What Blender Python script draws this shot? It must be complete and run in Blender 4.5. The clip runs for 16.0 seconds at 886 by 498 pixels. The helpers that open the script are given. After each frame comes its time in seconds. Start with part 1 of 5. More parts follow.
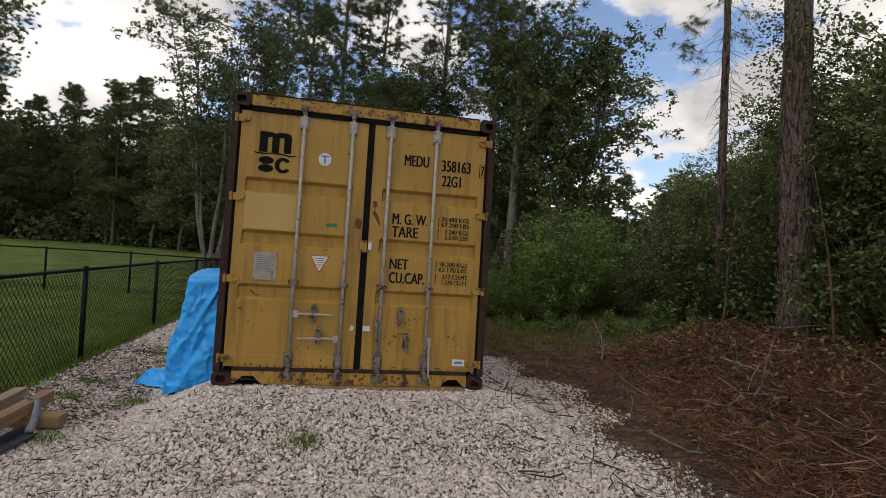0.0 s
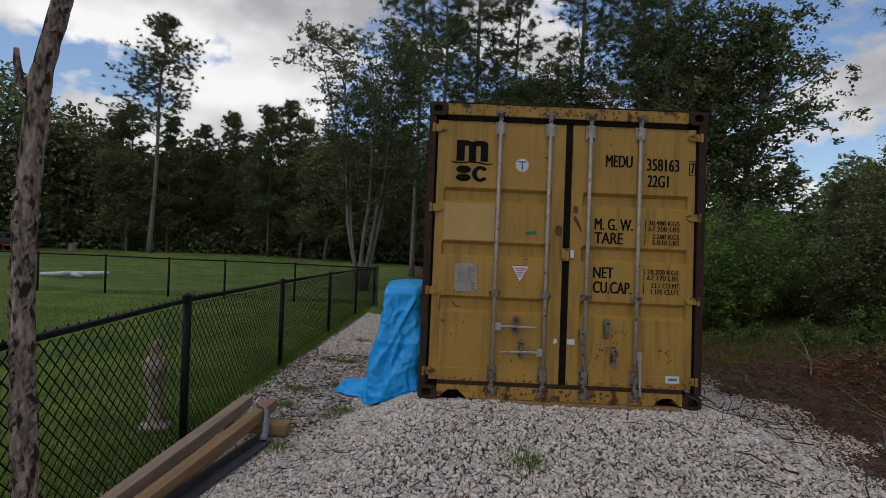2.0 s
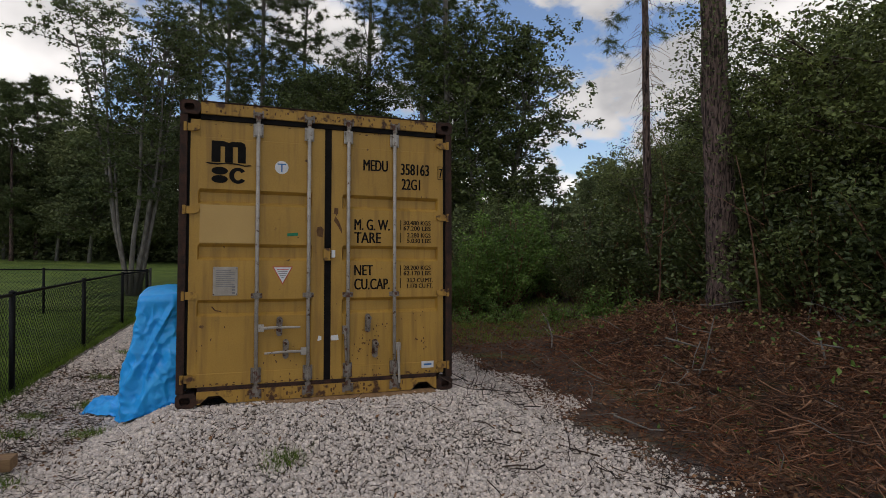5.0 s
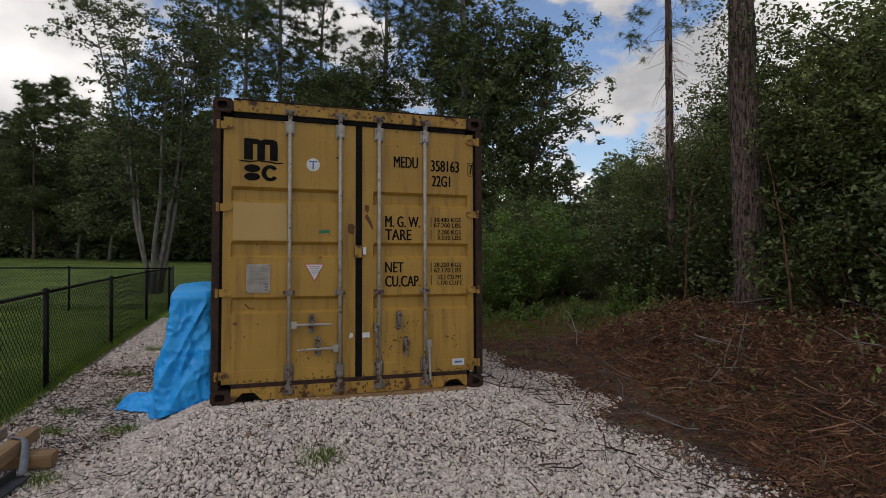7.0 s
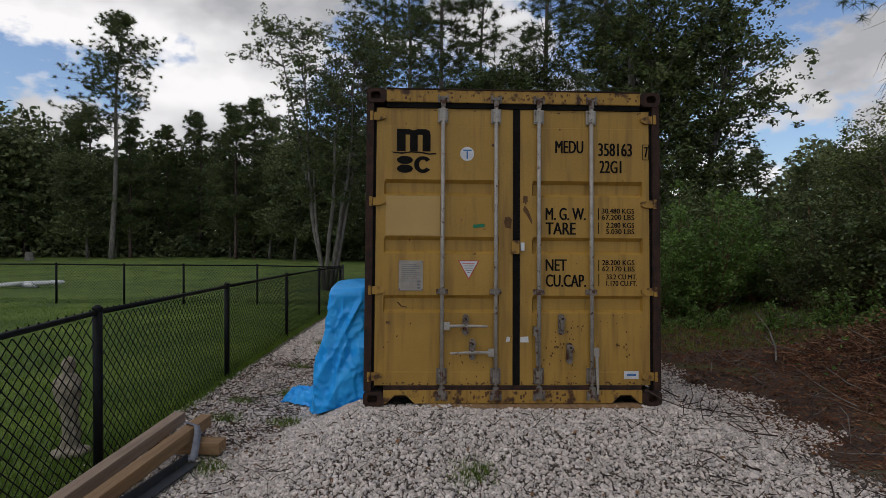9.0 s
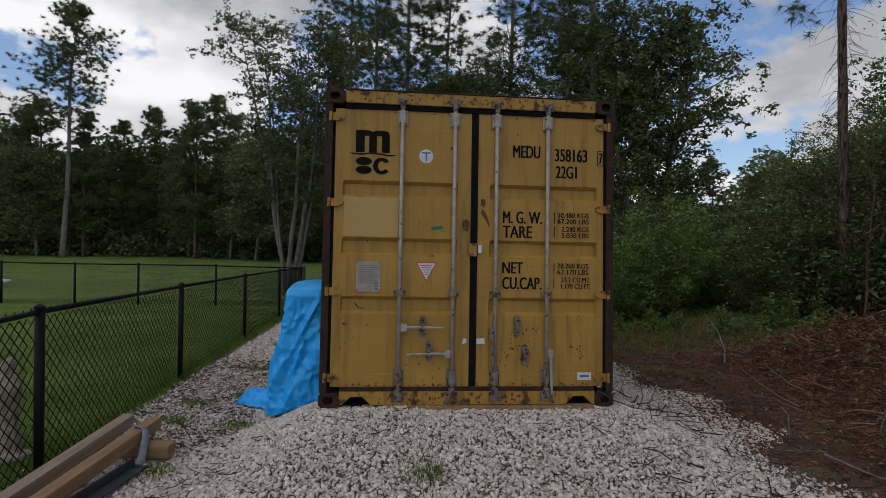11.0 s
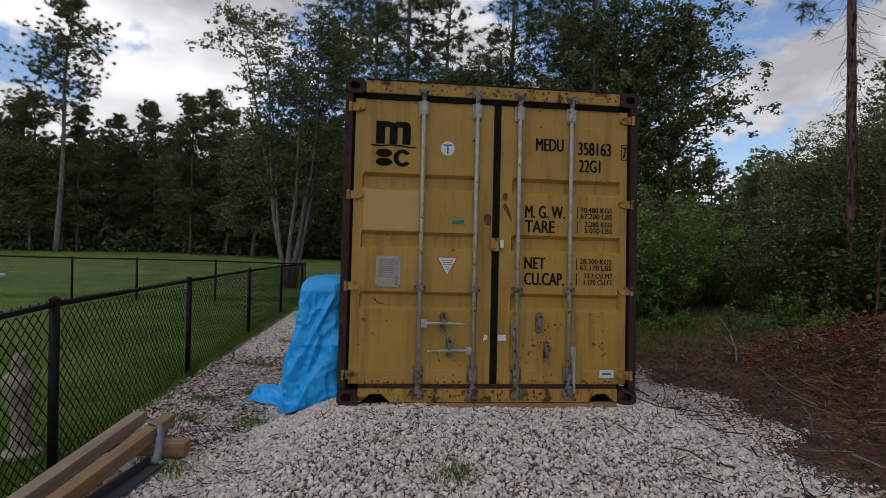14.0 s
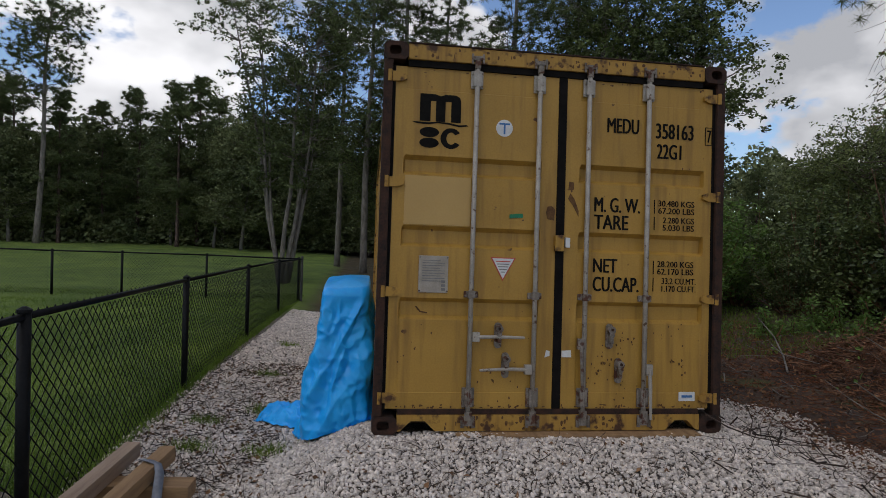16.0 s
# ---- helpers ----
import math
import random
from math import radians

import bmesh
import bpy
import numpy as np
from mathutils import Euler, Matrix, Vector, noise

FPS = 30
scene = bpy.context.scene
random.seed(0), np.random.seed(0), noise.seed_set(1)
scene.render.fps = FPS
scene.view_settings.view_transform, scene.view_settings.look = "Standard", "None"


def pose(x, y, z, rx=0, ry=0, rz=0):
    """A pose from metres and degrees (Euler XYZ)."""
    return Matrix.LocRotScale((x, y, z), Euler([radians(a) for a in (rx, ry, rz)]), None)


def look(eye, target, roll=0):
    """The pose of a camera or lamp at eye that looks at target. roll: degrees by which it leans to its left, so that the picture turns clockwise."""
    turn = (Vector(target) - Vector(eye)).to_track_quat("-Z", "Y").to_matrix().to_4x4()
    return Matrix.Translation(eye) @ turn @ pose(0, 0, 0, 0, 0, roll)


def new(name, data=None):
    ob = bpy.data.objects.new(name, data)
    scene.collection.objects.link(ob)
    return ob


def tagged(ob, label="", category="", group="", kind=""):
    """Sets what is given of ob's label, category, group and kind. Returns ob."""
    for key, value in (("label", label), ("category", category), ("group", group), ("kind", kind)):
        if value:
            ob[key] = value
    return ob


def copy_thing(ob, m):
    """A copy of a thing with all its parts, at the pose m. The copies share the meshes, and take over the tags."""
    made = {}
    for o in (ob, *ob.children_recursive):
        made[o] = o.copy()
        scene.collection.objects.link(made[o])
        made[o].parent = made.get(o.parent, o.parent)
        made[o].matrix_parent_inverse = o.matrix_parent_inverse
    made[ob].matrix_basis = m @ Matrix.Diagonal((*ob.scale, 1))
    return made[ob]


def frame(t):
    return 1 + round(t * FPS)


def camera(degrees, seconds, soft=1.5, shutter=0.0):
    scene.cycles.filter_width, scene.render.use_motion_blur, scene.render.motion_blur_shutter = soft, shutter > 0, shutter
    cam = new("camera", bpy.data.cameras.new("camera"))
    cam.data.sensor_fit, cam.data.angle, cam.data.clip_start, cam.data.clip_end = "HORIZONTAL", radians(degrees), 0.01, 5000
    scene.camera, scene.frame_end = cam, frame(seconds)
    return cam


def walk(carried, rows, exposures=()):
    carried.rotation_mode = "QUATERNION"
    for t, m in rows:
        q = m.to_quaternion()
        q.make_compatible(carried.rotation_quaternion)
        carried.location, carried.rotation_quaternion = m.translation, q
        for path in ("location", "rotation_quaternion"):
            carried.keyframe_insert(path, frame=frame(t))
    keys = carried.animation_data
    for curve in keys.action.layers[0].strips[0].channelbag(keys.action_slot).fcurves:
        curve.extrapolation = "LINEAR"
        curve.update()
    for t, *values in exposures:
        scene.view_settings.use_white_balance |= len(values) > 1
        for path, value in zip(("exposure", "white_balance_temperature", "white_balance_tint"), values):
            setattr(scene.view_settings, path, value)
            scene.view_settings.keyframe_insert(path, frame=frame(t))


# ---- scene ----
cam = camera(76.0, 16.0, soft=0.6)
ROWS = [
    (0, 0.870, -5.171, 1.375, 89.34, -4.14, -11.87),
    (0.5, 0.541, -4.943, 1.394, 89.20, -3.94, -11.61),
    (1, 0.362, -4.895, 1.400, 89.25, -3.94, -9.90),
    (1.5, 0.282, -4.855, 1.391, 89.22, -3.20, -5.22),
    (2, 0.204, -4.854, 1.372, 89.04, -2.46, 0.47),
    (2.5, 0.229, -4.812, 1.379, 89.15, -2.10, -2.38),
    (3, 0.303, -4.840, 1.397, 89.11, -1.74, -8.46),
    (3.5, 0.448, -4.981, 1.419, 89.10, -1.47, -14.23),
    (4, 0.535, -5.102, 1.434, 89.18, -1.37, -18.91),
    (6.5, 0.419, -5.103, 1.461, 88.73, -1.07, -19.47),
    (7, 0.372, -5.023, 1.441, 88.68, -0.93, -18.04),
    (7.5, 0.358, -4.892, 1.413, 88.88, -0.77, -14.91),
    (8, 0.449, -4.784, 1.375, 89.05, -0.66, -10.31),
    (8.5, 0.531, -4.641, 1.376, 88.80, -0.53, -5.65),
    (9, 0.475, -4.542, 1.381, 88.61, -0.52, -1.98),
    (9.5, 0.463, -4.539, 1.375, 88.64, -0.63, -0.49),
    (10, 0.558, -4.578, 1.378, 88.79, -0.60, -2.96),
    (12.5, 0.410, -4.520, 1.367, 88.98, -1.47, -6.13),
    (13, 0.358, -4.494, 1.358, 89.05, -1.57, -6.01),
    (13.5, 0.351, -4.480, 1.349, 88.86, -1.69, -6.01),
    (14, 0.327, -4.449, 1.342, 88.71, -1.72, -6.04),
    (14.5, 0.311, -4.324, 1.328, 88.33, -1.67, -6.15),
    (15, 0.320, -4.079, 1.326, 88.22, -1.96, -6.49),
    (15.5, 0.179, -3.842, 1.323, 88.31, -2.21, -6.93),
    (16, -0.054, -3.654, 1.340, 88.17, -2.28, -7.34),
]
walk(cam, [(t, pose(x, y, z, rx, ry, rz)) for t, x, y, z, rx, ry, rz in ROWS],
     exposures=[(0.0, -0.64, 7100, 13), (0.5, -0.78, 7000, 13), (1.0, -0.90, 6850, 12), (2.0, -1.08, 6550, 10), (3.0, -1.04, 6550, 10), (4.0, -0.92, 6850, 12), (7.0, -0.94, 6850, 12), (10.0, -1.08, 6500, 11), (13.0, -0.98, 6500, 11), (16.0, -0.97, 6450, 11)])

# ---- world, sun ----
SUN_EL, SUN_AZ = radians(56), radians(236)
world = bpy.data.worlds.new("sky")
scene.world = world
world.use_nodes = True
wn, wl = world.node_tree.nodes, world.node_tree.links
wn.clear()
w_out = wn.new("ShaderNodeOutputWorld")
w_bg = wn.new("ShaderNodeBackground")
w_sky = wn.new("ShaderNodeTexSky")
w_sky.sky_type, w_sky.sun_disc = "NISHITA", False
w_sky.sun_elevation, w_sky.sun_rotation = SUN_EL, SUN_AZ
w_sky.dust_density, w_sky.ozone_density = 1.0, 2.0
w_co = wn.new("ShaderNodeTexCoord")
w_map = wn.new("ShaderNodeMapping")
w_map.inputs["Scale"].default_value = (1.0, 1.0, 1.7)
w_map.inputs["Location"].default_value = (3.1, 0.4, 0.6)
w_map2 = wn.new("ShaderNodeMapping")
w_map2.inputs["Scale"].default_value = (1.0, 1.0, 1.7)
w_map2.inputs["Location"].default_value = (1.7, 5.2, 0.3)
w_n = wn.new("ShaderNodeTexNoise")
w_n.inputs["Scale"].default_value, w_n.inputs["Detail"].default_value, w_n.inputs["Roughness"].default_value = 2.7, 14.0, 0.57
w_cov = wn.new("ShaderNodeValToRGB")
w_cov.color_ramp.elements[0].position, w_cov.color_ramp.elements[1].position = 0.452, 0.498
w_n2 = wn.new("ShaderNodeTexNoise")
w_n2.inputs["Scale"].default_value, w_n2.inputs["Detail"].default_value = 3.6, 12.0
w_tone = wn.new("ShaderNodeValToRGB")
w_tone.color_ramp.elements[0].position, w_tone.color_ramp.elements[0].color = 0.40, (0.56, 0.575, 0.61, 1)
w_tone.color_ramp.elements[1].position, w_tone.color_ramp.elements[1].color = 0.60, (1.28, 1.28, 1.30, 1)
w_gain = wn.new("ShaderNodeMix")
w_gain.data_type, w_gain.blend_type = "RGBA", "MULTIPLY"
w_gain.inputs["Factor"].default_value = 1.0
w_gain.inputs["B"].default_value = (0.160, 0.167, 0.180, 1)
w_mix = wn.new("ShaderNodeMix")
w_mix.data_type = "RGBA"
wl.new(w_co.outputs["Generated"], w_map.inputs["Vector"])
wl.new(w_map.outputs["Vector"], w_n.inputs["Vector"])
wl.new(w_co.outputs["Generated"], w_map2.inputs["Vector"])
wl.new(w_map2.outputs["Vector"], w_n2.inputs["Vector"])
wl.new(w_n.outputs["Fac"], w_cov.inputs["Fac"])
wl.new(w_n2.outputs["Fac"], w_tone.inputs["Fac"])
wl.new(w_sky.outputs["Color"], w_gain.inputs["A"])
wl.new(w_cov.outputs["Color"], w_mix.inputs["Factor"])
wl.new(w_gain.outputs["Result"], w_mix.inputs["A"])
wl.new(w_tone.outputs["Color"], w_mix.inputs["B"])
wl.new(w_mix.outputs["Result"], w_bg.inputs["Color"])
wl.new(w_bg.outputs["Background"], w_out.inputs["Surface"])
w_bg.inputs["Strength"].default_value = 1.55
sun = bpy.data.lights.new("sun", "SUN")
sun.energy, sun.angle, sun.color = 0.62, radians(30), (1.0, 0.92, 0.80)
sun_ob = new("sun", sun)
sun_ob.matrix_world = look((30 * math.cos(SUN_EL) * math.sin(SUN_AZ), 30 * math.cos(SUN_EL) * math.cos(SUN_AZ), 30 * math.sin(SUN_EL)), (0, 0, 0))


# ---- materials ----
def material(name, a, b, scale=8.0, rough=0.7, metal=0.0, bump=0.2, fine=60.0, stops=(0.35, 0.65), spot=None, island=0.0, rand=0.0, stretch=(1, 1, 1), spec=0.4, spot_scale=20.0, spot_stop=(0.62, 0.68), sheer=0.0, streak=None):
    """Two colours mixed by noise, fine relief, optional spots of a third colour, and a lightness that varies by island or by object."""
    m = bpy.data.materials.new(name)
    m.use_nodes = True
    n, l = m.node_tree.nodes, m.node_tree.links
    bs = n["Principled BSDF"]
    co = n.new("ShaderNodeTexCoord")
    mp = n.new("ShaderNodeMapping")
    mp.inputs["Scale"].default_value = stretch
    l.new(co.outputs["Object"], mp.inputs["Vector"])
    t1 = n.new("ShaderNodeTexNoise")
    t1.inputs["Scale"].default_value, t1.inputs["Detail"].default_value = scale, 6.0
    t2 = n.new("ShaderNodeTexNoise")
    t2.inputs["Scale"].default_value, t2.inputs["Detail"].default_value = fine, 4.0
    for t in (t1, t2):
        l.new(mp.outputs["Vector"], t.inputs["Vector"])
    ramp = n.new("ShaderNodeValToRGB")
    ramp.color_ramp.elements[0].position, ramp.color_ramp.elements[0].color = stops[0], (*a, 1)
    ramp.color_ramp.elements[1].position, ramp.color_ramp.elements[1].color = stops[1], (*b, 1)
    blend = n.new("ShaderNodeMath")
    blend.operation = "MULTIPLY_ADD"
    blend.inputs[1].default_value = 0.35
    l.new(t2.outputs["Fac"], blend.inputs[0])
    off = n.new("ShaderNodeMath")
    off.operation = "MULTIPLY_ADD"
    off.inputs[1].default_value, off.inputs[2].default_value = 0.65, 0.0
    l.new(t1.outputs["Fac"], off.inputs[0])
    l.new(off.outputs["Value"], blend.inputs[2])
    l.new(blend.outputs["Value"], ramp.inputs["Fac"])
    col = ramp.outputs["Color"]
    if spot:
        t3 = n.new("ShaderNodeTexNoise")
        t3.inputs["Scale"].default_value, t3.inputs["Detail"].default_value = spot_scale, 5.0
        l.new(mp.outputs["Vector"], t3.inputs["Vector"])
        r3 = n.new("ShaderNodeValToRGB")
        r3.color_ramp.elements[0].position, r3.color_ramp.elements[1].position = spot_stop
        l.new(t3.outputs["Fac"], r3.inputs["Fac"])
        mx = n.new("ShaderNodeMix")
        mx.data_type = "RGBA"
        l.new(r3.outputs["Color"], mx.inputs["Factor"])
        l.new(col, mx.inputs["A"])
        mx.inputs["B"].default_value = (*spot, 1)
        col = mx.outputs["Result"]
    if streak:
        mp4 = n.new("ShaderNodeMapping")
        mp4.inputs["Scale"].default_value = (16, 16, 1.3)
        l.new(co.outputs["Object"], mp4.inputs["Vector"])
        t4 = n.new("ShaderNodeTexNoise")
        t4.inputs["Scale"].default_value, t4.inputs["Detail"].default_value = 1.0, 6.0
        l.new(mp4.outputs["Vector"], t4.inputs["Vector"])
        r4 = n.new("ShaderNodeValToRGB")
        r4.color_ramp.elements[0].position, r4.color_ramp.elements[1].position = 0.50, 0.86
        l.new(t4.outputs["Fac"], r4.inputs["Fac"])
        mx4 = n.new("ShaderNodeMix")
        mx4.data_type = "RGBA"
        l.new(r4.outputs["Color"], mx4.inputs["Factor"])
        l.new(col, mx4.inputs["A"])
        mx4.inputs["B"].default_value = (*streak, 1)
        col = mx4.outputs["Result"]
    if island or rand:
        src = n.new("ShaderNodeNewGeometry").outputs["Random Per Island"] if island else n.new("ShaderNodeObjectInfo").outputs["Random"]
        mr = n.new("ShaderNodeMapRange")
        k = island or rand
        mr.inputs["To Min"].default_value, mr.inputs["To Max"].default_value = 1 - k, 1 + k
        l.new(src, mr.inputs["Value"])
        hs = n.new("ShaderNodeHueSaturation")
        l.new(col, hs.inputs["Color"])
        l.new(mr.outputs["Result"], hs.inputs["Value"])
        col = hs.outputs["Color"]
    l.new(col, bs.inputs["Base Color"])
    bs.inputs["Roughness"].default_value, bs.inputs["Metallic"].default_value = rough, metal
    bs.inputs["Specular IOR Level"].default_value = spec
    if sheer:
        tr = n.new("ShaderNodeBsdfTranslucent")
        l.new(col, tr.inputs["Color"])
        ms = n.new("ShaderNodeMixShader")
        ms.inputs["Fac"].default_value = sheer
        l.new(bs.outputs["BSDF"], ms.inputs[1])
        l.new(tr.outputs["BSDF"], ms.inputs[2])
        l.new(ms.outputs["Shader"], n["Material Output"].inputs["Surface"])
    if bump:
        bp = n.new("ShaderNodeBump")
        bp.inputs["Strength"].default_value, bp.inputs["Distance"].default_value = bump, 0.01
        l.new(blend.outputs["Value"], bp.inputs["Height"])
        l.new(bp.outputs["Normal"], bs.inputs["Normal"])
    return m


YELLOW = material("ochre_paint", (0.325, 0.18, 0.027), (0.425, 0.24, 0.041), 2.2, 0.5, 0, 0.08, 90, spot=(0.085, 0.034, 0.010), spot_scale=13.0, spot_stop=(0.71, 0.75), streak=(0.17, 0.085, 0.018))
YELLOW_PATCH = material("fresh_ochre_paint", (0.43, 0.270, 0.085), (0.475, 0.305, 0.10), 3, 0.5, 0, 0.05, 90)
YELLOW_WORN = material("worn_ochre_paint", (0.33, 0.18, 0.03), (0.42, 0.235, 0.04), 3, 0.6, 0, 0.2, 60, spot=(0.055, 0.021, 0.007), spot_scale=11.0, spot_stop=(0.54, 0.64), streak=(0.09, 0.036, 0.011))
RUST = material("rusted_dark_steel", (0.010, 0.006, 0.0045), (0.056, 0.022, 0.011), 13, 0.85, 0, 0.4, 70)
RUBBER = material("black_rubber_seal", (0.005, 0.0045, 0.004), (0.013, 0.011, 0.010), 14, 0.7, 0, 0.1, 60, spec=0.06)
ZINC = material("galvanised_steel", (0.27, 0.24, 0.20), (0.41, 0.375, 0.325), 14, 0.5, 0.12, 0.15, 90, spot=(0.12, 0.07, 0.04), spot_scale=26, spot_stop=(0.62, 0.70))
ZINC_DARK = material("rusty_galvanised_steel", (0.10, 0.080, 0.062), (0.26, 0.228, 0.19), 16, 0.65, 0.1, 0.3, 80, spot=(0.08, 0.03, 0.015), spot_scale=24, spot_stop=(0.52, 0.60))
BLACK = material("black_lettering", (0.006, 0.0055, 0.005), (0.013, 0.012, 0.010), 20, 0.85, 0, 0.0, 80, spec=0.08)
WHITE = material("white_sticker", (0.55, 0.55, 0.54), (0.68, 0.68, 0.66), 20, 0.5, 0, 0.0, 80)
RED = material("red_print", (0.45, 0.06, 0.04), (0.5, 0.08, 0.05), 20, 0.5, 0, 0.0, 80)
BLUE_INK = material("blue_print", (0.03, 0.12, 0.30), (0.05, 0.16, 0.36), 20, 0.5, 0, 0.0, 80)
PLATE = material("aluminium_plate", (0.29, 0.25, 0.2), (0.4, 0.355, 0.3), 12, 0.45, 0.3, 0.05, 90)
GREY_INK = material("grey_print", (0.16, 0.15, 0.14), (0.22, 0.21, 0.20), 20, 0.6, 0, 0.0, 80)
GREEN_TAPE = material("green_tape", (0.0, 0.13, 0.05), (0.0, 0.17, 0.07), 30, 0.4, 0, 0.0, 80)
BROWN_TAPE = material("brown_residue", (0.070, 0.030, 0.009), (0.15, 0.072, 0.022), 30, 0.8, 0, 0.2, 80)
TARP = material("blue_tarpaulin", (0.008, 0.34, 0.86), (0.02, 0.43, 0.95), 5, 0.30, 0, 0.6, 22)
TIMBER = material("treated_pine", (0.20, 0.112, 0.052), (0.33, 0.205, 0.10), 3, 0.75, 0, 0.2, 40, stretch=(9, 0.6, 9))
TIMBER_PALE = material("weathered_pine", (0.235, 0.16, 0.108), (0.38, 0.28, 0.20), 3, 0.8, 0, 0.2, 40, stretch=(9, 0.6, 9))
FENCE_BLACK = material("black_vinyl_coating", (0.004, 0.0045, 0.005), (0.009, 0.0095, 0.010), 20, 0.5, 0, 0.05, 80, spec=0.12)
STRAP = material("grey_strap", (0.13, 0.14, 0.16), (0.22, 0.23, 0.26), 20, 0.5, 0, 0.1, 90)
EDGING = material("dark_plastic_edging", (0.016, 0.018, 0.022), (0.035, 0.038, 0.045), 12, 0.5, 0, 0.1, 90)
CONCRETE = material("mossy_cast_stone", (0.15, 0.125, 0.085), (0.37, 0.32, 0.235), 14, 0.9, 0, 0.5, 70)
STONE = material("white_gravel", (0.46, 0.395, 0.335), (0.80, 0.71, 0.63), 30, 0.85, 0, 0.25, 120, island=0.28)
BARK = material("pine_bark", (0.050, 0.033, 0.028), (0.225, 0.155, 0.128), 9, 0.95, 0, 1.0, 34, stretch=(2.6, 2.6, 0.42), spot=(0.022, 0.014, 0.011), spot_scale=13, spot_stop=(0.48, 0.60))
BARK_FLAKY = material("flaking_pine_bark", (0.035, 0.024, 0.020), (0.40, 0.30, 0.245), 26, 0.95, 0, 1.0, 60, stretch=(1.4, 1.4, 0.55), spot=(0.022, 0.014, 0.011), spot_scale=22, spot_stop=(0.52, 0.60))
BARK_PALE = material("grey_bark", (0.10, 0.088, 0.075), (0.25, 0.225, 0.195), 7, 0.95, 0, 0.6, 40, stretch=(1.5, 1.5, 0.5))
DARK_TWIG = material("dark_dead_twigs", (0.022, 0.015, 0.012), (0.085, 0.058, 0.042), 6, 0.95, 0, 0.3, 40, island=0.4)
TWIG = material("dead_twigs", (0.040, 0.018, 0.010), (0.28, 0.145, 0.082), 6, 0.95, 0, 0.3, 40, island=0.65)
DEAD_LEAF = material("dead_leaves", (0.080, 0.038, 0.018), (0.24, 0.13, 0.062), 6, 0.9, 0, 0, 40, island=0.5)
LITTER = material("pine_straw", (0.085, 0.029, 0.012), (0.26, 0.098, 0.041), 6, 0.95, 0, 0.2, 40, island=0.45)
LEAF = material("dark_leaf", (0.050, 0.073, 0.024), (0.160, 0.195, 0.062), 0.9, 0.45, 0, 0, 20, island=0.6, sheer=0.25, spec=0.35)
LEAF_OLIVE = material("olive_leaf", (0.068, 0.092, 0.028), (0.215, 0.25, 0.078), 0.8, 0.45, 0, 0, 20, island=0.65, sheer=0.3, spec=0.35)
LEAF_OAK = material("oak_leaf", (0.066, 0.088, 0.035), (0.155, 0.185, 0.075), 0.7, 0.5, 0, 0, 20, island=0.45, sheer=0.25, spec=0.2)
LEAF_BRIGHT = material("fresh_leaf", (0.080, 0.150, 0.027), (0.190, 0.295, 0.060), 0.9, 0.5, 0, 0, 20, island=0.4, sheer=0.35)
LEAF_FAR = material("far_leaf", (0.075, 0.098, 0.044), (0.23, 0.255, 0.11), 0.3, 0.7, 0, 0, 9, island=0.45, sheer=0.15, spec=0.2)
NEEDLE = material("pine_needles", (0.066, 0.092, 0.036), (0.165, 0.20, 0.078), 0.8, 0.55, 0, 0, 20, island=0.4, sheer=0.2, spec=0.2)
GRASS = material("lawn_grass", (0.084, 0.148, 0.015), (0.178, 0.258, 0.032), 0.8, 0.7, 0, 0, 9, island=0.35, sheer=0.25)
DARK_METAL = material("faded_dark_paint", (0.03, 0.03, 0.035), (0.07, 0.065, 0.06), 6, 0.6, 0, 0.1, 40)
RED_PAINT = material("faded_red_paint", (0.22, 0.03, 0.025), (0.32, 0.05, 0.04), 6, 0.5, 0, 0.1, 40)


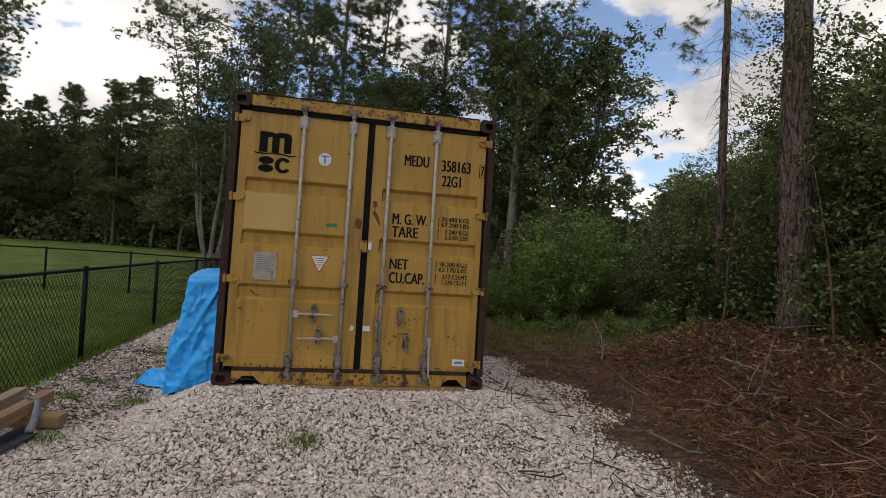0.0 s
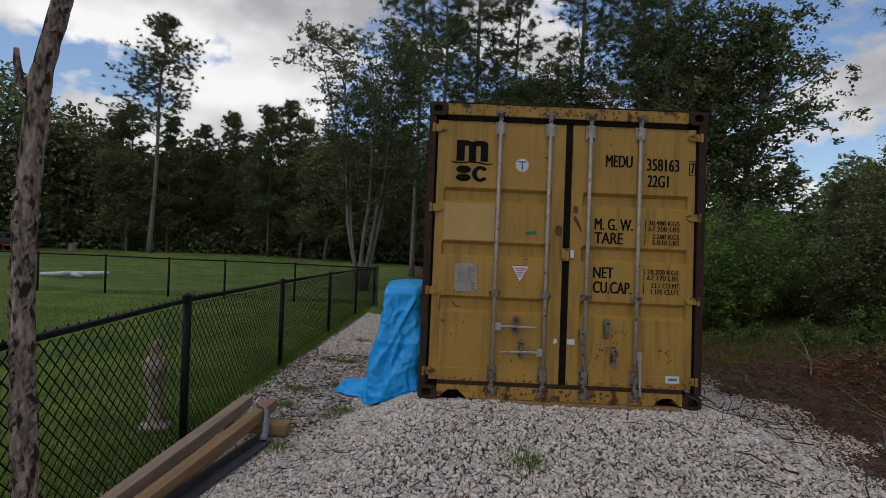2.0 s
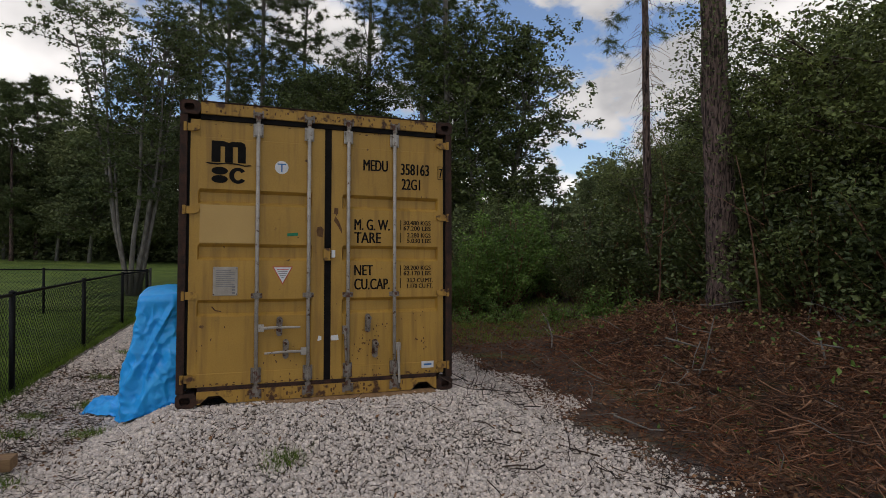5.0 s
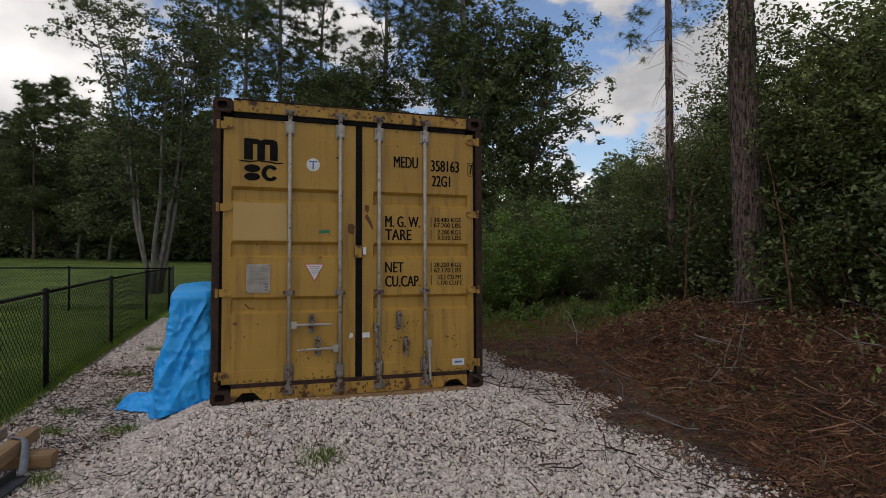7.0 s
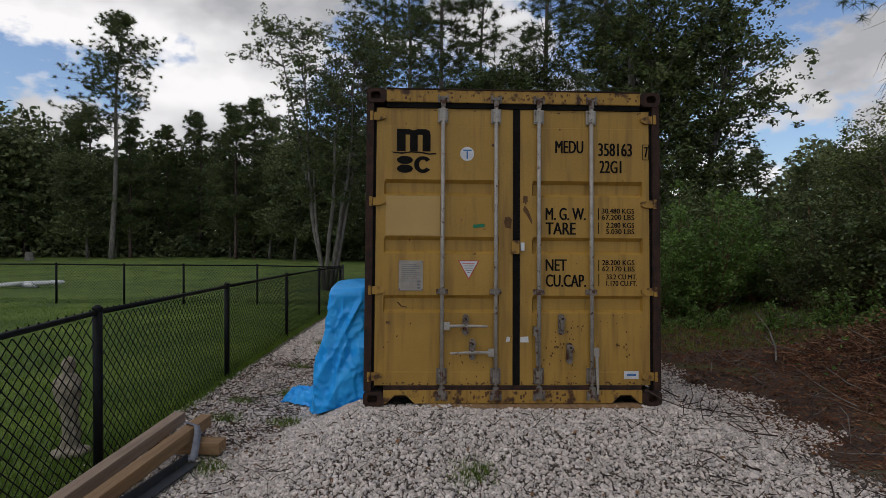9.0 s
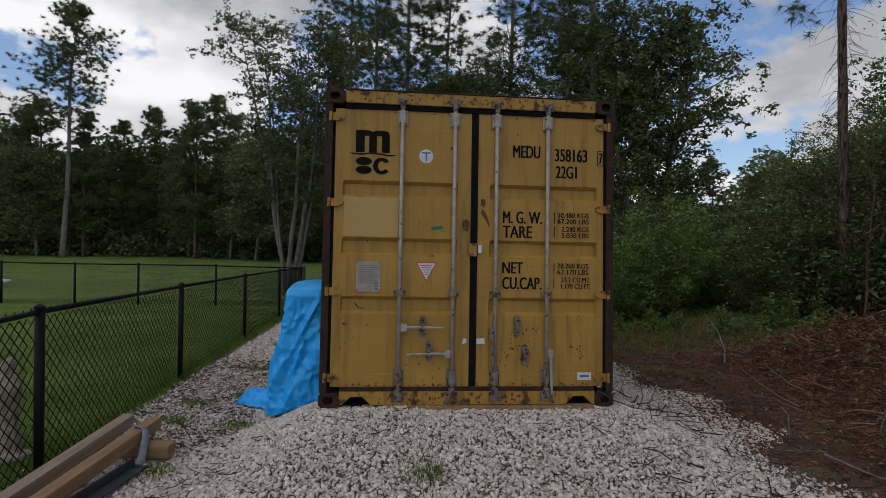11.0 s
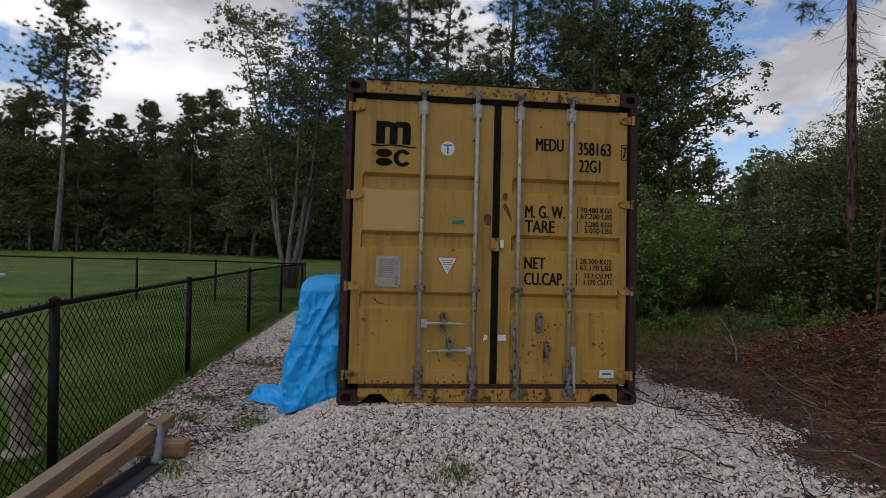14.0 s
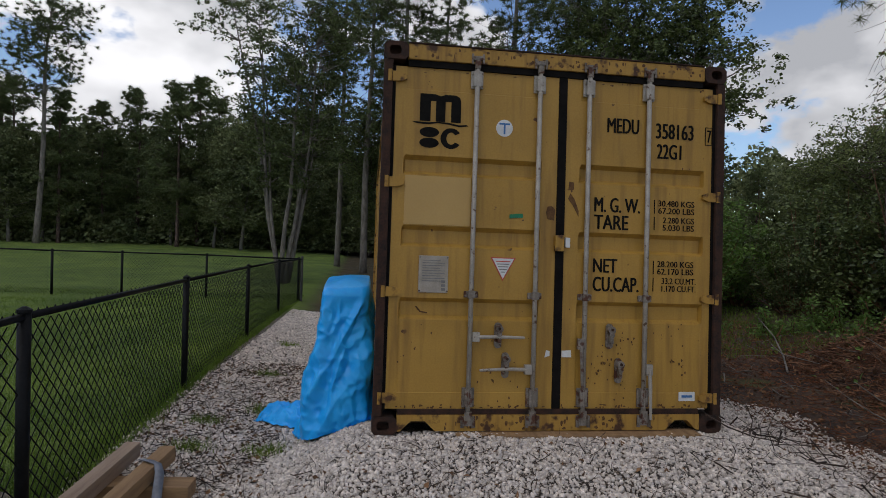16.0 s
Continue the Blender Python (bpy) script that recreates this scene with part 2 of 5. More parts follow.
def ground_material():
    """Gravel drive, lawn and bare earth on one sheet, with frayed borders between them."""
    m = bpy.data.materials.new("drive_lawn_and_earth")
    m.use_nodes = True
    n, l = m.node_tree.nodes, m.node_tree.links
    bs = n["Principled BSDF"]
    co = n.new("ShaderNodeTexCoord")
    sep = n.new("ShaderNodeSeparateXYZ")
    l.new(co.outputs["Object"], sep.inputs["Vector"])

    def noise_ramp(scale, detail, p0, c0, p1, c1):
        t = n.new("ShaderNodeTexNoise")
        t.inputs["Scale"].default_value, t.inputs["Detail"].default_value = scale, detail
        l.new(co.outputs["Object"], t.inputs["Vector"])
        r = n.new("ShaderNodeValToRGB")
        r.color_ramp.elements[0].position, r.color_ramp.elements[0].color = p0, (*c0, 1)
        r.color_ramp.elements[1].position, r.color_ramp.elements[1].color = p1, (*c1, 1)
        l.new(t.outputs["Fac"], r.inputs["Fac"])
        return t, r.outputs["Color"]

    def border(x0, width, wobble, scale, along=None):
        t, _ = noise_ramp(scale, 5, 0, (0, 0, 0), 1, (1, 1, 1))
        a = n.new("ShaderNodeMath")
        a.operation = "MULTIPLY_ADD"
        a.inputs[1].default_value = wobble
        l.new(t.outputs["Fac"], a.inputs[0])
        l.new(along or sep.outputs["X"], a.inputs[2])
        r = n.new("ShaderNodeMapRange")
        r.inputs["From Min"].default_value, r.inputs["From Max"].default_value = x0 + wobble / 2 - width, x0 + wobble / 2 + width
        l.new(a.outputs["Value"], r.inputs["Value"])
        return r.outputs["Result"]

    def mix(f, a, b, kind="MIX"):
        x = n.new("ShaderNodeMix")
        x.data_type, x.blend_type = "RGBA", kind
        if isinstance(f, float):
            x.inputs["Factor"].default_value = f
        else:
            l.new(f, x.inputs["Factor"])
        l.new(a, x.inputs["A"])
        l.new(b, x.inputs["B"])
        return x.outputs["Result"]

    vor = n.new("ShaderNodeTexVoronoi")
    vor.feature = "DISTANCE_TO_EDGE"
    vor.inputs["Scale"].default_value = 50
    l.new(co.outputs["Object"], vor.inputs["Vector"])
    cell = n.new("ShaderNodeTexVoronoi")
    cell.inputs["Scale"].default_value = 50
    l.new(co.outputs["Object"], cell.inputs["Vector"])
    vr = n.new("ShaderNodeValToRGB")
    vr.color_ramp.elements[0].position, vr.color_ramp.elements[0].color = 0.05, (0.03, 0.022, 0.017, 1)
    vr.color_ramp.elements[1].position, vr.color_ramp.elements[1].color = 0.28, (0.52, 0.45, 0.385, 1)
    l.new(vor.outputs["Distance"], vr.inputs["Fac"])
    shade = n.new("ShaderNodeSeparateColor")
    l.new(cell.outputs["Color"], shade.inputs["Color"])
    lum = n.new("ShaderNodeMapRange")
    lum.inputs["To Min"].default_value, lum.inputs["To Max"].default_value = 0.62, 1.15
    l.new(shade.outputs["Red"], lum.inputs["Value"])
    vary = n.new("ShaderNodeHueSaturation")
    l.new(vr.outputs["Color"], vary.inputs["Color"])
    l.new(lum.outputs["Result"], vary.inputs["Value"])
    _, tint = noise_ramp(2.2, 6, 0.36, (0.60, 0.53, 0.47), 0.60, (1, 1, 1))
    gravel = mix(1.0, vary.outputs["Color"], tint, "MULTIPLY")
    _, lawn = noise_ramp(0.8, 8, 0.35, (0.082, 0.138, 0.015), 0.68, (0.172, 0.245, 0.032))
    _, blades = noise_ramp(70, 4, 0.3, (0.5, 0.5, 0.5), 0.7, (1.15, 1.15, 1.15))
    lawn = mix(1.0, lawn, blades, "MULTIPLY")
    et, earth = noise_ramp(1.7, 8, 0.36, (0.031, 0.017, 0.010), 0.66, (0.104, 0.064, 0.041))
    _, crumbs = noise_ramp(45, 5, 0.3, (0.55, 0.5, 0.48), 0.7, (1.2, 1.15, 1.1))
    earth = mix(1.0, earth, crumbs, "MULTIPLY")
    _, moss = noise_ramp(1.1, 6, 0.58, (0, 0, 0), 0.76, (0.55, 0.55, 0.55))
    grassy = mix(moss, earth, lawn)
    col = mix(border(3.65, 0.22, 1.2, 1.6), gravel, grassy)
    skew = n.new("ShaderNodeMath")
    skew.operation = "MULTIPLY_ADD"
    skew.inputs[1].default_value = 0.02
    l.new(sep.outputs["Y"], skew.inputs[0])
    l.new(sep.outputs["X"], skew.inputs[2])
    col = mix(border(-1.74, 0.06, 0.30, 3.0, skew.outputs["Value"]), lawn, col)
    ymix = n.new("ShaderNodeMapRange")
    ymix.inputs["From Min"].default_value, ymix.inputs["From Max"].default_value = 7.8, 9.2
    l.new(sep.outputs["Y"], ymix.inputs["Value"])
    col = mix(ymix.outputs["Result"], col, mix(border(-1.5, 0.3, 0.5, 2.0), lawn, mix(0.12, earth, lawn)))
    l.new(col, bs.inputs["Base Color"])
    bs.inputs["Roughness"].default_value = 0.95
    bp = n.new("ShaderNodeBump")
    bp.inputs["Strength"].default_value, bp.inputs["Distance"].default_value = 0.8, 0.02
    l.new(vor.outputs["Distance"], bp.inputs["Height"])
    l.new(bp.outputs["Normal"], bs.inputs["Normal"])
    return m


GROUND = ground_material()


# ---- mesh helpers ----
def empty(name, m=None):
    ob = new(name)
    ob.empty_display_size = 0.1
    if m is not None:
        ob.matrix_world = m
    return ob


def part(name, bm, mat, parent=None, label="", smooth=False):
    me = bpy.data.meshes.new(name)
    bm.to_mesh(me)
    bm.free()
    return hang(name, me, mat, parent, label, smooth)


def hang(name, me, mat, parent=None, label="", smooth=False):
    if not me.materials:
        me.materials.append(mat)
    if smooth:
        me.polygons.foreach_set("use_smooth", [True] * len(me.polygons))
    ob = new(name, me)
    ob.parent = parent
    return tagged(ob, label) if label else ob


def box(x0, x1, y0, y1, z0, z1, bevel=0.0, bm=None):
    bm = bm or bmesh.new()
    r = bmesh.ops.create_cube(bm, size=1.0)
    vs = r["verts"]
    for v in vs:
        v.co = Vector((x0 + (v.co.x + 0.5) * (x1 - x0), y0 + (v.co.y + 0.5) * (y1 - y0), z0 + (v.co.z + 0.5) * (z1 - z0)))
    if bevel:
        bmesh.ops.bevel(bm, geom=list({e for v in vs for e in v.link_edges}), offset=bevel, segments=2, affect="EDGES", profile=0.7)
    return bm


def tube(points, radii, sides=8, bm=None, cap=True):
    """A tube along points, of a radius for each point."""
    bm = bm or bmesh.new()
    rings = []
    pts = [Vector(p) for p in points]
    ref = Vector((0.37, 0.21, 0.9))
    for i, p in enumerate(pts):
        d = (pts[min(i + 1, len(pts) - 1)] - pts[max(i - 1, 0)]).normalized()
        u = d.cross(ref if abs(d.dot(ref.normalized())) < 0.95 else Vector((1, 0, 0))).normalized()
        w = d.cross(u)
        rings.append([bm.verts.new(p + radii[i] * (math.cos(a) * u + math.sin(a) * w)) for a in (2 * math.pi * k / sides for k in range(sides))])
    for a, b in zip(rings, rings[1:]):
        for k in range(sides):
            bm.faces.new((a[k], a[(k + 1) % sides], b[(k + 1) % sides], b[k]))
    if cap:
        bm.faces.new(rings[0][::-1])
        bm.faces.new(rings[-1])
    return bm


def prism(outline, y0, y1, bm=None):
    """A plate with an outline in x and z, from y0 (front) to y1 (back)."""
    bm = bm or bmesh.new()
    f = [bm.verts.new((x, y0, z)) for x, z in outline]
    b = [bm.verts.new((x, y1, z)) for x, z in outline]
    n = len(outline)
    bm.faces.new(f)
    bm.faces.new(b[::-1])
    for i in range(n):
        bm.faces.new((f[i], b[i], b[(i + 1) % n], f[(i + 1) % n]))
    bmesh.ops.recalc_face_normals(bm, faces=bm.faces[:])
    return bm


def disc(x, z, r, y0, y1, n=24, bm=None):
    return prism([(x + r * math.cos(2 * math.pi * k / n), z + r * math.sin(2 * math.pi * k / n)) for k in range(n)], y0, y1, bm)


def raw_mesh(name, verts, faces, size):
    """A mesh from arrays: all faces have that many corners."""
    me = bpy.data.meshes.new(name)
    me.vertices.add(len(verts))
    me.vertices.foreach_set("co", np.ascontiguousarray(verts, dtype=np.float32).ravel())
    me.loops.add(len(faces) * size)
    me.loops.foreach_set("vertex_index", np.ascontiguousarray(faces, dtype=np.int32).ravel())
    me.polygons.add(len(faces))
    me.polygons.foreach_set("loop_start", np.arange(0, len(faces) * size, size, dtype=np.int32))
    me.update(calc_edges=True)
    return me


def leaves(name, centres, length, width, rng, up=0.35):
    """Folded leaves, one for each centre, turned at random and facing up a little."""
    n = len(centres)
    d = rng.normal(size=(n, 3))
    d[:, 2] *= 0.6
    d /= np.linalg.norm(d, axis=1)[:, None]
    nrm = rng.normal(size=(n, 3))
    nrm[:, 2] += up * 2
    s = np.cross(d, nrm)
    s /= np.linalg.norm(s, axis=1)[:, None] + 1e-9
    k = np.cross(s, d)
    ln = (length * rng.uniform(0.6, 1.4, n))[:, None]
    wd = (width * rng.uniform(0.6, 1.4, n))[:, None]
    v = np.empty((n, 4, 3))
    v[:, 0] = centres - d * ln / 2
    v[:, 1] = centres + s * wd / 2 + k * wd * 0.25
    v[:, 2] = centres + d * ln / 2
    v[:, 3] = centres - s * wd / 2 + k * wd * 0.25
    i = np.arange(n)[:, None] * 4
    f = np.concatenate([i + np.array([0, 1, 2]), i + np.array([0, 2, 3])], axis=0)
    return raw_mesh(name, v.reshape(-1, 3), f, 3)


def needles(name, tufts, length, width, per, rng, droop=0.0):
    """Tufts of needles: thin blades that fan out from each tuft's centre."""
    n = len(tufts) * per
    c = np.repeat(tufts, per, axis=0)
    d = rng.normal(size=(n, 3))
    d /= np.linalg.norm(d, axis=1)[:, None]
    d[:, 2] = d[:, 2] * 0.8 - droop
    s = np.cross(d, rng.normal(size=(n, 3)))
    s /= np.linalg.norm(s, axis=1)[:, None] + 1e-9
    ln = (length * rng.uniform(0.6, 1.3, n))[:, None]
    v = np.empty((n, 3, 3))
    v[:, 0] = c + s * width / 2
    v[:, 1] = c - s * width / 2
    v[:, 2] = c + d * ln
    return raw_mesh(name, v.reshape(-1, 3), np.arange(n * 3).reshape(-1, 3), 3)


def text_mesh(body, x0, x1, z0, z1, y):
    """Lettering in the built-in font, stretched to a rectangle in x and z on the plane y."""
    cu = bpy.data.curves.new("lettering", "FONT")
    cu.body = body
    cu.extrude, cu.offset = 0.0, 0.0
    cu.resolution_u = 3
    ob = bpy.data.objects.new("lettering", cu)
    scene.collection.objects.link(ob)
    bpy.context.view_layer.update()
    me = bpy.data.meshes.new_from_object(ob.evaluated_get(bpy.context.evaluated_depsgraph_get()))
    bpy.data.objects.remove(ob)
    xs, ys = [v.co.x for v in me.vertices], [v.co.y for v in me.vertices]
    a, b, c, d = min(xs), max(xs), min(ys), max(ys)
    for v in me.vertices:
        v.co = Vector((x0 + (v.co.x - a) / (b - a) * (x1 - x0), y, z0 + (v.co.y - c) / (d - c) * (z1 - z0)))
    me.materials.clear()
    return me


def letters(me, shift):
    """The meshes of single characters: islands whose stretches in x overlap belong together; each gets a twin that thickens its strokes."""
    bm = bmesh.new()
    bm.from_mesh(me)
    left, groups = set(bm.verts), []
    while left:
        todo, isle = [left.pop()], []
        while todo:
            v = todo.pop()
            isle.append(v)
            for e in v.link_edges:
                o = e.other_vert(v)
                if o in left:
                    left.remove(o)
                    todo.append(o)
        groups.append((min(v.co.x for v in isle), max(v.co.x for v in isle), set(isle)))
    groups.sort(key=lambda g: g[0])
    merged = []
    for g in groups:
        if merged and g[0] < merged[-1][1] - 1e-4:
            merged[-1] = (merged[-1][0], max(g[1], merged[-1][1]), merged[-1][2] | g[2])
        else:
            merged.append(g)
    out = []
    for _, _, vs in merged:
        one = bmesh.new()
        for dx, dy in ((0, 0), (shift, -0.0004)):
            copy = {v: one.verts.new((v.co.x + dx, v.co.y + dy, v.co.z)) for v in vs}
            for f in {f for v in vs for f in v.link_faces}:
                one.faces.new([copy[v] for v in f.verts])
        mesh = bpy.data.meshes.new("letter")
        one.to_mesh(mesh)
        one.free()
        out.append(mesh)
    bm.free()
    return out


# ---- ground ----
LEAN = 3.6  # the container's back stands lower than its doors


def smooth(a, b, v):
    t = min(1.0, max(0.0, (v - a) / (b - a)))
    return t * t * (3 - 2 * t)


def ground_z(x, y):
    """The height of the ground: flat, with a gravel ramp heaped up to the container's sill and low banks further off."""
    z = -0.29 + 0.02 * noise.noise((x * 0.7, y * 0.7, 0)) + 0.012 * noise.noise((x * 2.3, y * 2.3, 4))
    ramp = smooth(-1.5, -0.12, y) * smooth(-0.75, 0.05, x) * (1 - smooth(2.45, 3.4, x)) * (1 - smooth(0.0, 1.8, y))
    z += 0.30 * ramp
    z += 0.05 * smooth(3.9, 5.2, x) + 0.28 * smooth(5.0, 8.0, x) + 0.22 * smooth(4.9, 6.2, x) * (1 - smooth(2.0, 4.2, y)) * (1 + 0.8 * noise.noise((x * 1.1, y * 1.1, 3)))
    z -= 0.034 * min(11.5, max(0.0, y + 0.7)) * (1 - smooth(0.3, 3.0, x))
    z += 0.28 * smooth(13, 40, y) * (1 - smooth(-9, 2, x))
    z += 0.09 * (1 - smooth(-2.2, -0.9, x))
    r = math.hypot(x, y)
    return z + 0.6 * smooth(60, 300, r)


def ground_mesh():
    """One sheet, finest by the doors, that reaches the horizon."""
    def steps(lo, hi, near, grow):
        v, d = [0.0], near
        while v[-1] < hi:
            v.append(v[-1] + d)
            d = near if v[-1] < 5 else d * grow
        w, d = [0.0], near
        while w[-1] > lo:
            w.append(w[-1] - d)
            d = near if w[-1] > -5 else d * grow
        return sorted(set(v + w))
    xs, ys = steps(-700, 700, 0.09, 1.16), steps(-600, 900, 0.09, 1.16)
    verts = np.array([(x, y, ground_z(x, y)) for y in ys for x in xs])
    nx, ny = len(xs), len(ys)
    i = (np.arange(ny - 1)[:, None] * nx + np.arange(nx - 1)[None, :]).ravel()
    return raw_mesh("ground", verts, np.stack([i, i + 1, i + nx + 1, i + nx], axis=1), 4)


ground = hang("ground", ground_mesh(), GROUND, smooth=True)
tagged(ground, "white gravel drive between mown lawn and bare earth", "ground", kind="structure")


# ---- shipping container ----
W, H, L = 2.438, 2.591, 6.058
BASE = pose(0, 0, 0, -LEAN, 0, 0)
container = empty("shipping_container", BASE)
tagged(container, "rust-streaked yellow steel shipping container with closed double doors", "container")


def casting(x, z, sx, sz):
    """A corner fitting with an oblong hole in its face."""
    w, h, d = 0.162, 0.118, 0.178
    x0, x1 = (x, x + w) if sx > 0 else (x - w, x)
    z0, z1 = (z, z + h) if sz > 0 else (z - h, z)
    cx, cz = (x0 + x1) / 2 - 0.008 * sx, (z0 + z1) / 2
    n = 16
    bm = bmesh.new()
    hole = []
    for k in range(n):
        a = 2 * math.pi * k / n
        hole.append((cx + 0.019 * (1 if math.cos(a) > 0 else -1) + 0.022 * math.cos(a), cz + 0.031 * math.sin(a)))
    rim = []
    for k in range(n):
        a = 2 * math.pi * k / n
        s = 1 / max(abs(math.cos(a)) / ((x1 - x0) / 2), abs(math.sin(a)) / ((z1 - z0) / 2))
        rim.append(((x0 + x1) / 2 + s * math.cos(a), cz + s * math.sin(a)))
    of = [bm.verts.new((px, -0.004, pz)) for px, pz in rim]
    ob = [bm.verts.new((px, d, pz)) for px, pz in rim]
    hf = [bm.verts.new((px, -0.004, pz)) for px, pz in hole]
    hb = [bm.verts.new((px, 0.06, pz)) for px, pz in hole]
    for k in range(n):
        j = (k + 1) % n
        bm.faces.new((of[k], of[j], hf[j], hf[k]))
        bm.faces.new((hf[k], hf[j], hb[j], hb[k]))
        bm.faces.new((of[j], of[k], ob[k], ob[j]))
    bm.faces.new(hb)
    bm.faces.new(ob[::-1])
    bmesh.ops.recalc_face_normals(bm, faces=bm.faces[:])
    return bm


for cx, cz, sx, sz in ((0, 0, 1, 1), (W, 0, -1, 1), (0, H, 1, -1), (W, H, -1, -1)):
    part("corner_fitting", casting(cx, cz, sx, sz), RUST, container, "rusted dark corner fitting")
for sx in (0, 1):
    x0 = 0.002 if sx == 0 else W - 0.062
    part("corner_post", box(x0, x0 + 0.06, 0.002, 0.10, 0.118, H - 0.118, 0.008), RUST, container, "dark rusted corner post")
    x0 = 0.062 if sx == 0 else W - 0.082
    part("door_gasket", box(x0, x0 + 0.02, 0.026, 0.09, 0.15, 2.44, 0.003), RUBBER, container, "black rubber gasket")
part("top_header", box(0.162, W - 0.162, 0.004, 0.12, 2.482, H - 0.006, 0.008), YELLOW_WORN, container, "rust-marked yellow header beam")
part("header_lip", box(0.162, W - 0.162, -0.002, 0.03, H - 0.0055, H + 0.004, 0.003), RUST, container)
part("top_gasket", box(0.163, W - 0.163, 0.018, 0.09, 2.438, 2.4815, 0.003), RUBBER, container, "black rubber gasket")


def sill():
    """The bottom beam with its two forklift notches."""
    z0, z1 = 0.022, 0.128
    pts = [(0.162, z0)]
    for c in (0.30, 2.14):
        pts += [(c - 0.115, z0), (c - 0.045, z0 + 0.066), (c + 0.045, z0 + 0.066), (c + 0.115, z0)]
    pts += [(W - 0.162, z0), (W - 0.162, z1), (0.162, z1)]
    return prism(pts, 0.003, 0.10)


part("door_sill", sill(), YELLOW_WORN, container, "rust-stained yellow sill beam with forklift notches")
part("sill_gasket", box(0.163, W - 0.163, 0.012, 0.09, 0.1285, 0.163, 0.003), RUST, container, "rust-black sill seal")
part("floor_frame", box(0.07, W - 0.07, 0.18, L - 0.05, 0.03, 0.16), RUST, container)
part("roof", box(0.03, W - 0.03, 0.10, L, H - 0.06, H - 0.012, 0.01), YELLOW_WORN, container)


def side_wall(x0, out):
    """A corrugated side: trapezoid ribs along the length."""
    bm = bmesh.new()
    prev, y, k = None, 0.10, 0
    cols = []
    while y < L - 0.05:
        for dy, off in ((0.0, 0.0), (0.072, 0.0), (0.14, 0.036), (0.21, 0.036)):
            cols.append((min(y + dy, L - 0.02), off))
        y += 0.278
    for yy, off in cols:
        a = bm.verts.new((x0 - out * off, yy, 0.14))
        b = bm.verts.new((x0 - out * off, yy, H - 0.05))
        if prev:
            bm.faces.new((prev[0], a, b, prev[1]))
        prev = (a, b)
    return bm


part("side_wall", side_wall(0.055, -1), YELLOW_WORN, container)
part("side_wall", side_wall(W - 0.055, 1), YELLOW_WORN, container)
part("back_wall", box(0.03, W - 0.03, L - 0.04, L, 0.03, H - 0.06), YELLOW_WORN, container)

FLATS = ((0.163, 0.755), (0.895, 1.235), (1.375, 1.715), (1.845, 2.437))


def door_panel(x0, x1, px0, px1):
    """A door leaf: a flat border, and a pressed panel with three recessed bands across it."""
    bm = bmesh.new()
    yf, yr = 0.030, 0.066
    prof = []
    for i, (a, b) in enumerate(FLATS):
        prof.append((a, yf))
        if i == 0:
            prof += [(0.268, yf), (0.272, yf + 0.004)]
            prof += [(b - 0.006, yf + 0.004), (b, yf + 0.010)]
        elif i == 3:
            prof += [(2.285, yf), (2.289, yf + 0.004)]
            prof.append((b, yf + 0.004))
        else:
            prof.append((b, yf))
        if i < 3:
            prof += [(b + 0.022, yr), (FLATS[i + 1][0] - 0.028, yr)]
    cols = [x0, px0, px0 + 0.012, px1 - 0.012, px1, x1]
    grid = []
    for c, x in enumerate(cols):
        inner = c in (2, 3)
        grid.append([bm.verts.new((x, y if inner else yf, z)) for z, y in prof])
    for a, b in zip(grid, grid[1:]):
        for k in range(len(prof) - 1):
            bm.faces.new((a[k], b[k], b[k + 1], a[k + 1]))
    edge = [v for v in grid[0]] + [g[-1] for g in grid[1:-1]] + grid[-1][::-1] + [g[0] for g in grid[1:-1]][::-1]
    back = [bm.verts.new((v.co.x, 0.088, v.co.z)) for v in edge]
    n = len(edge)
    for k in range(n):
        bm.faces.new((edge[k], edge[(k + 1) % n], back[(k + 1) % n], back[k]))
    bmesh.ops.recalc_face_normals(bm, faces=bm.faces[:])
    return bm


door_l = part("door", door_panel(0.084, 1.212, 0.150, 1.100), YELLOW, container, "closed yellow steel door with scratches and rust spots")
door_r = part("door", door_panel(1.272, 2.354, 1.372, 2.300), YELLOW, container, "closed yellow steel door with black markings and rust spots")
part("centre_seal", box(1.2125, 1.2715, 0.022, 0.085, 0.164, 2.437, 0.006), RUBBER, container, "black rubber centre seal")
part("repainted_patch", box(0.165, 0.612, 0.0255, 0.0295, 1.382, 1.708), YELLOW_PATCH, door_l, "paler repainted rectangle")


def hinge(x, z, side):
    bm = prism([(x, z - 0.03), (x + side * 0.085, z - 0.03), (x + side * 0.125, z - 0.012), (x + side * 0.125, z + 0.016), (x + side * 0.085, z + 0.034), (x, z + 0.034)], 0.006, 0.0285)
    tube([(x + side * 0.012, 0.004, z - 0.036), (x + side * 0.012, 0.004, z + 0.040)], [0.014, 0.014], 10, bm)
    return bm


for z in (0.235, 0.93, 1.655, 2.36):
    part("hinge", hinge(0.032, z, 1), YELLOW_WORN, door_l, "yellow hinge plate")
    part("hinge", hinge(W - 0.032, z, -1), YELLOW_WORN, door_r, "yellow hinge plate")


def keeper(x, z0, z1, bm=None):
    """A bearing bracket clasped over a locking bar, with four bolt heads."""
    bm = box(x - 0.042, x + 0.042, 0.012, 0.0285, z0, z1, 0.006, bm)
    box(x - 0.026, x + 0.026, -0.012, 0.0125, z0 + 0.006, z1 - 0.006, 0.008, bm)
    for dx in (-0.034, 0.034):
        for z in (z0 + 0.02, z1 - 0.02):
            disc(x + dx, z, 0.007, 0.006, 0.013, 8, bm)
    return bm


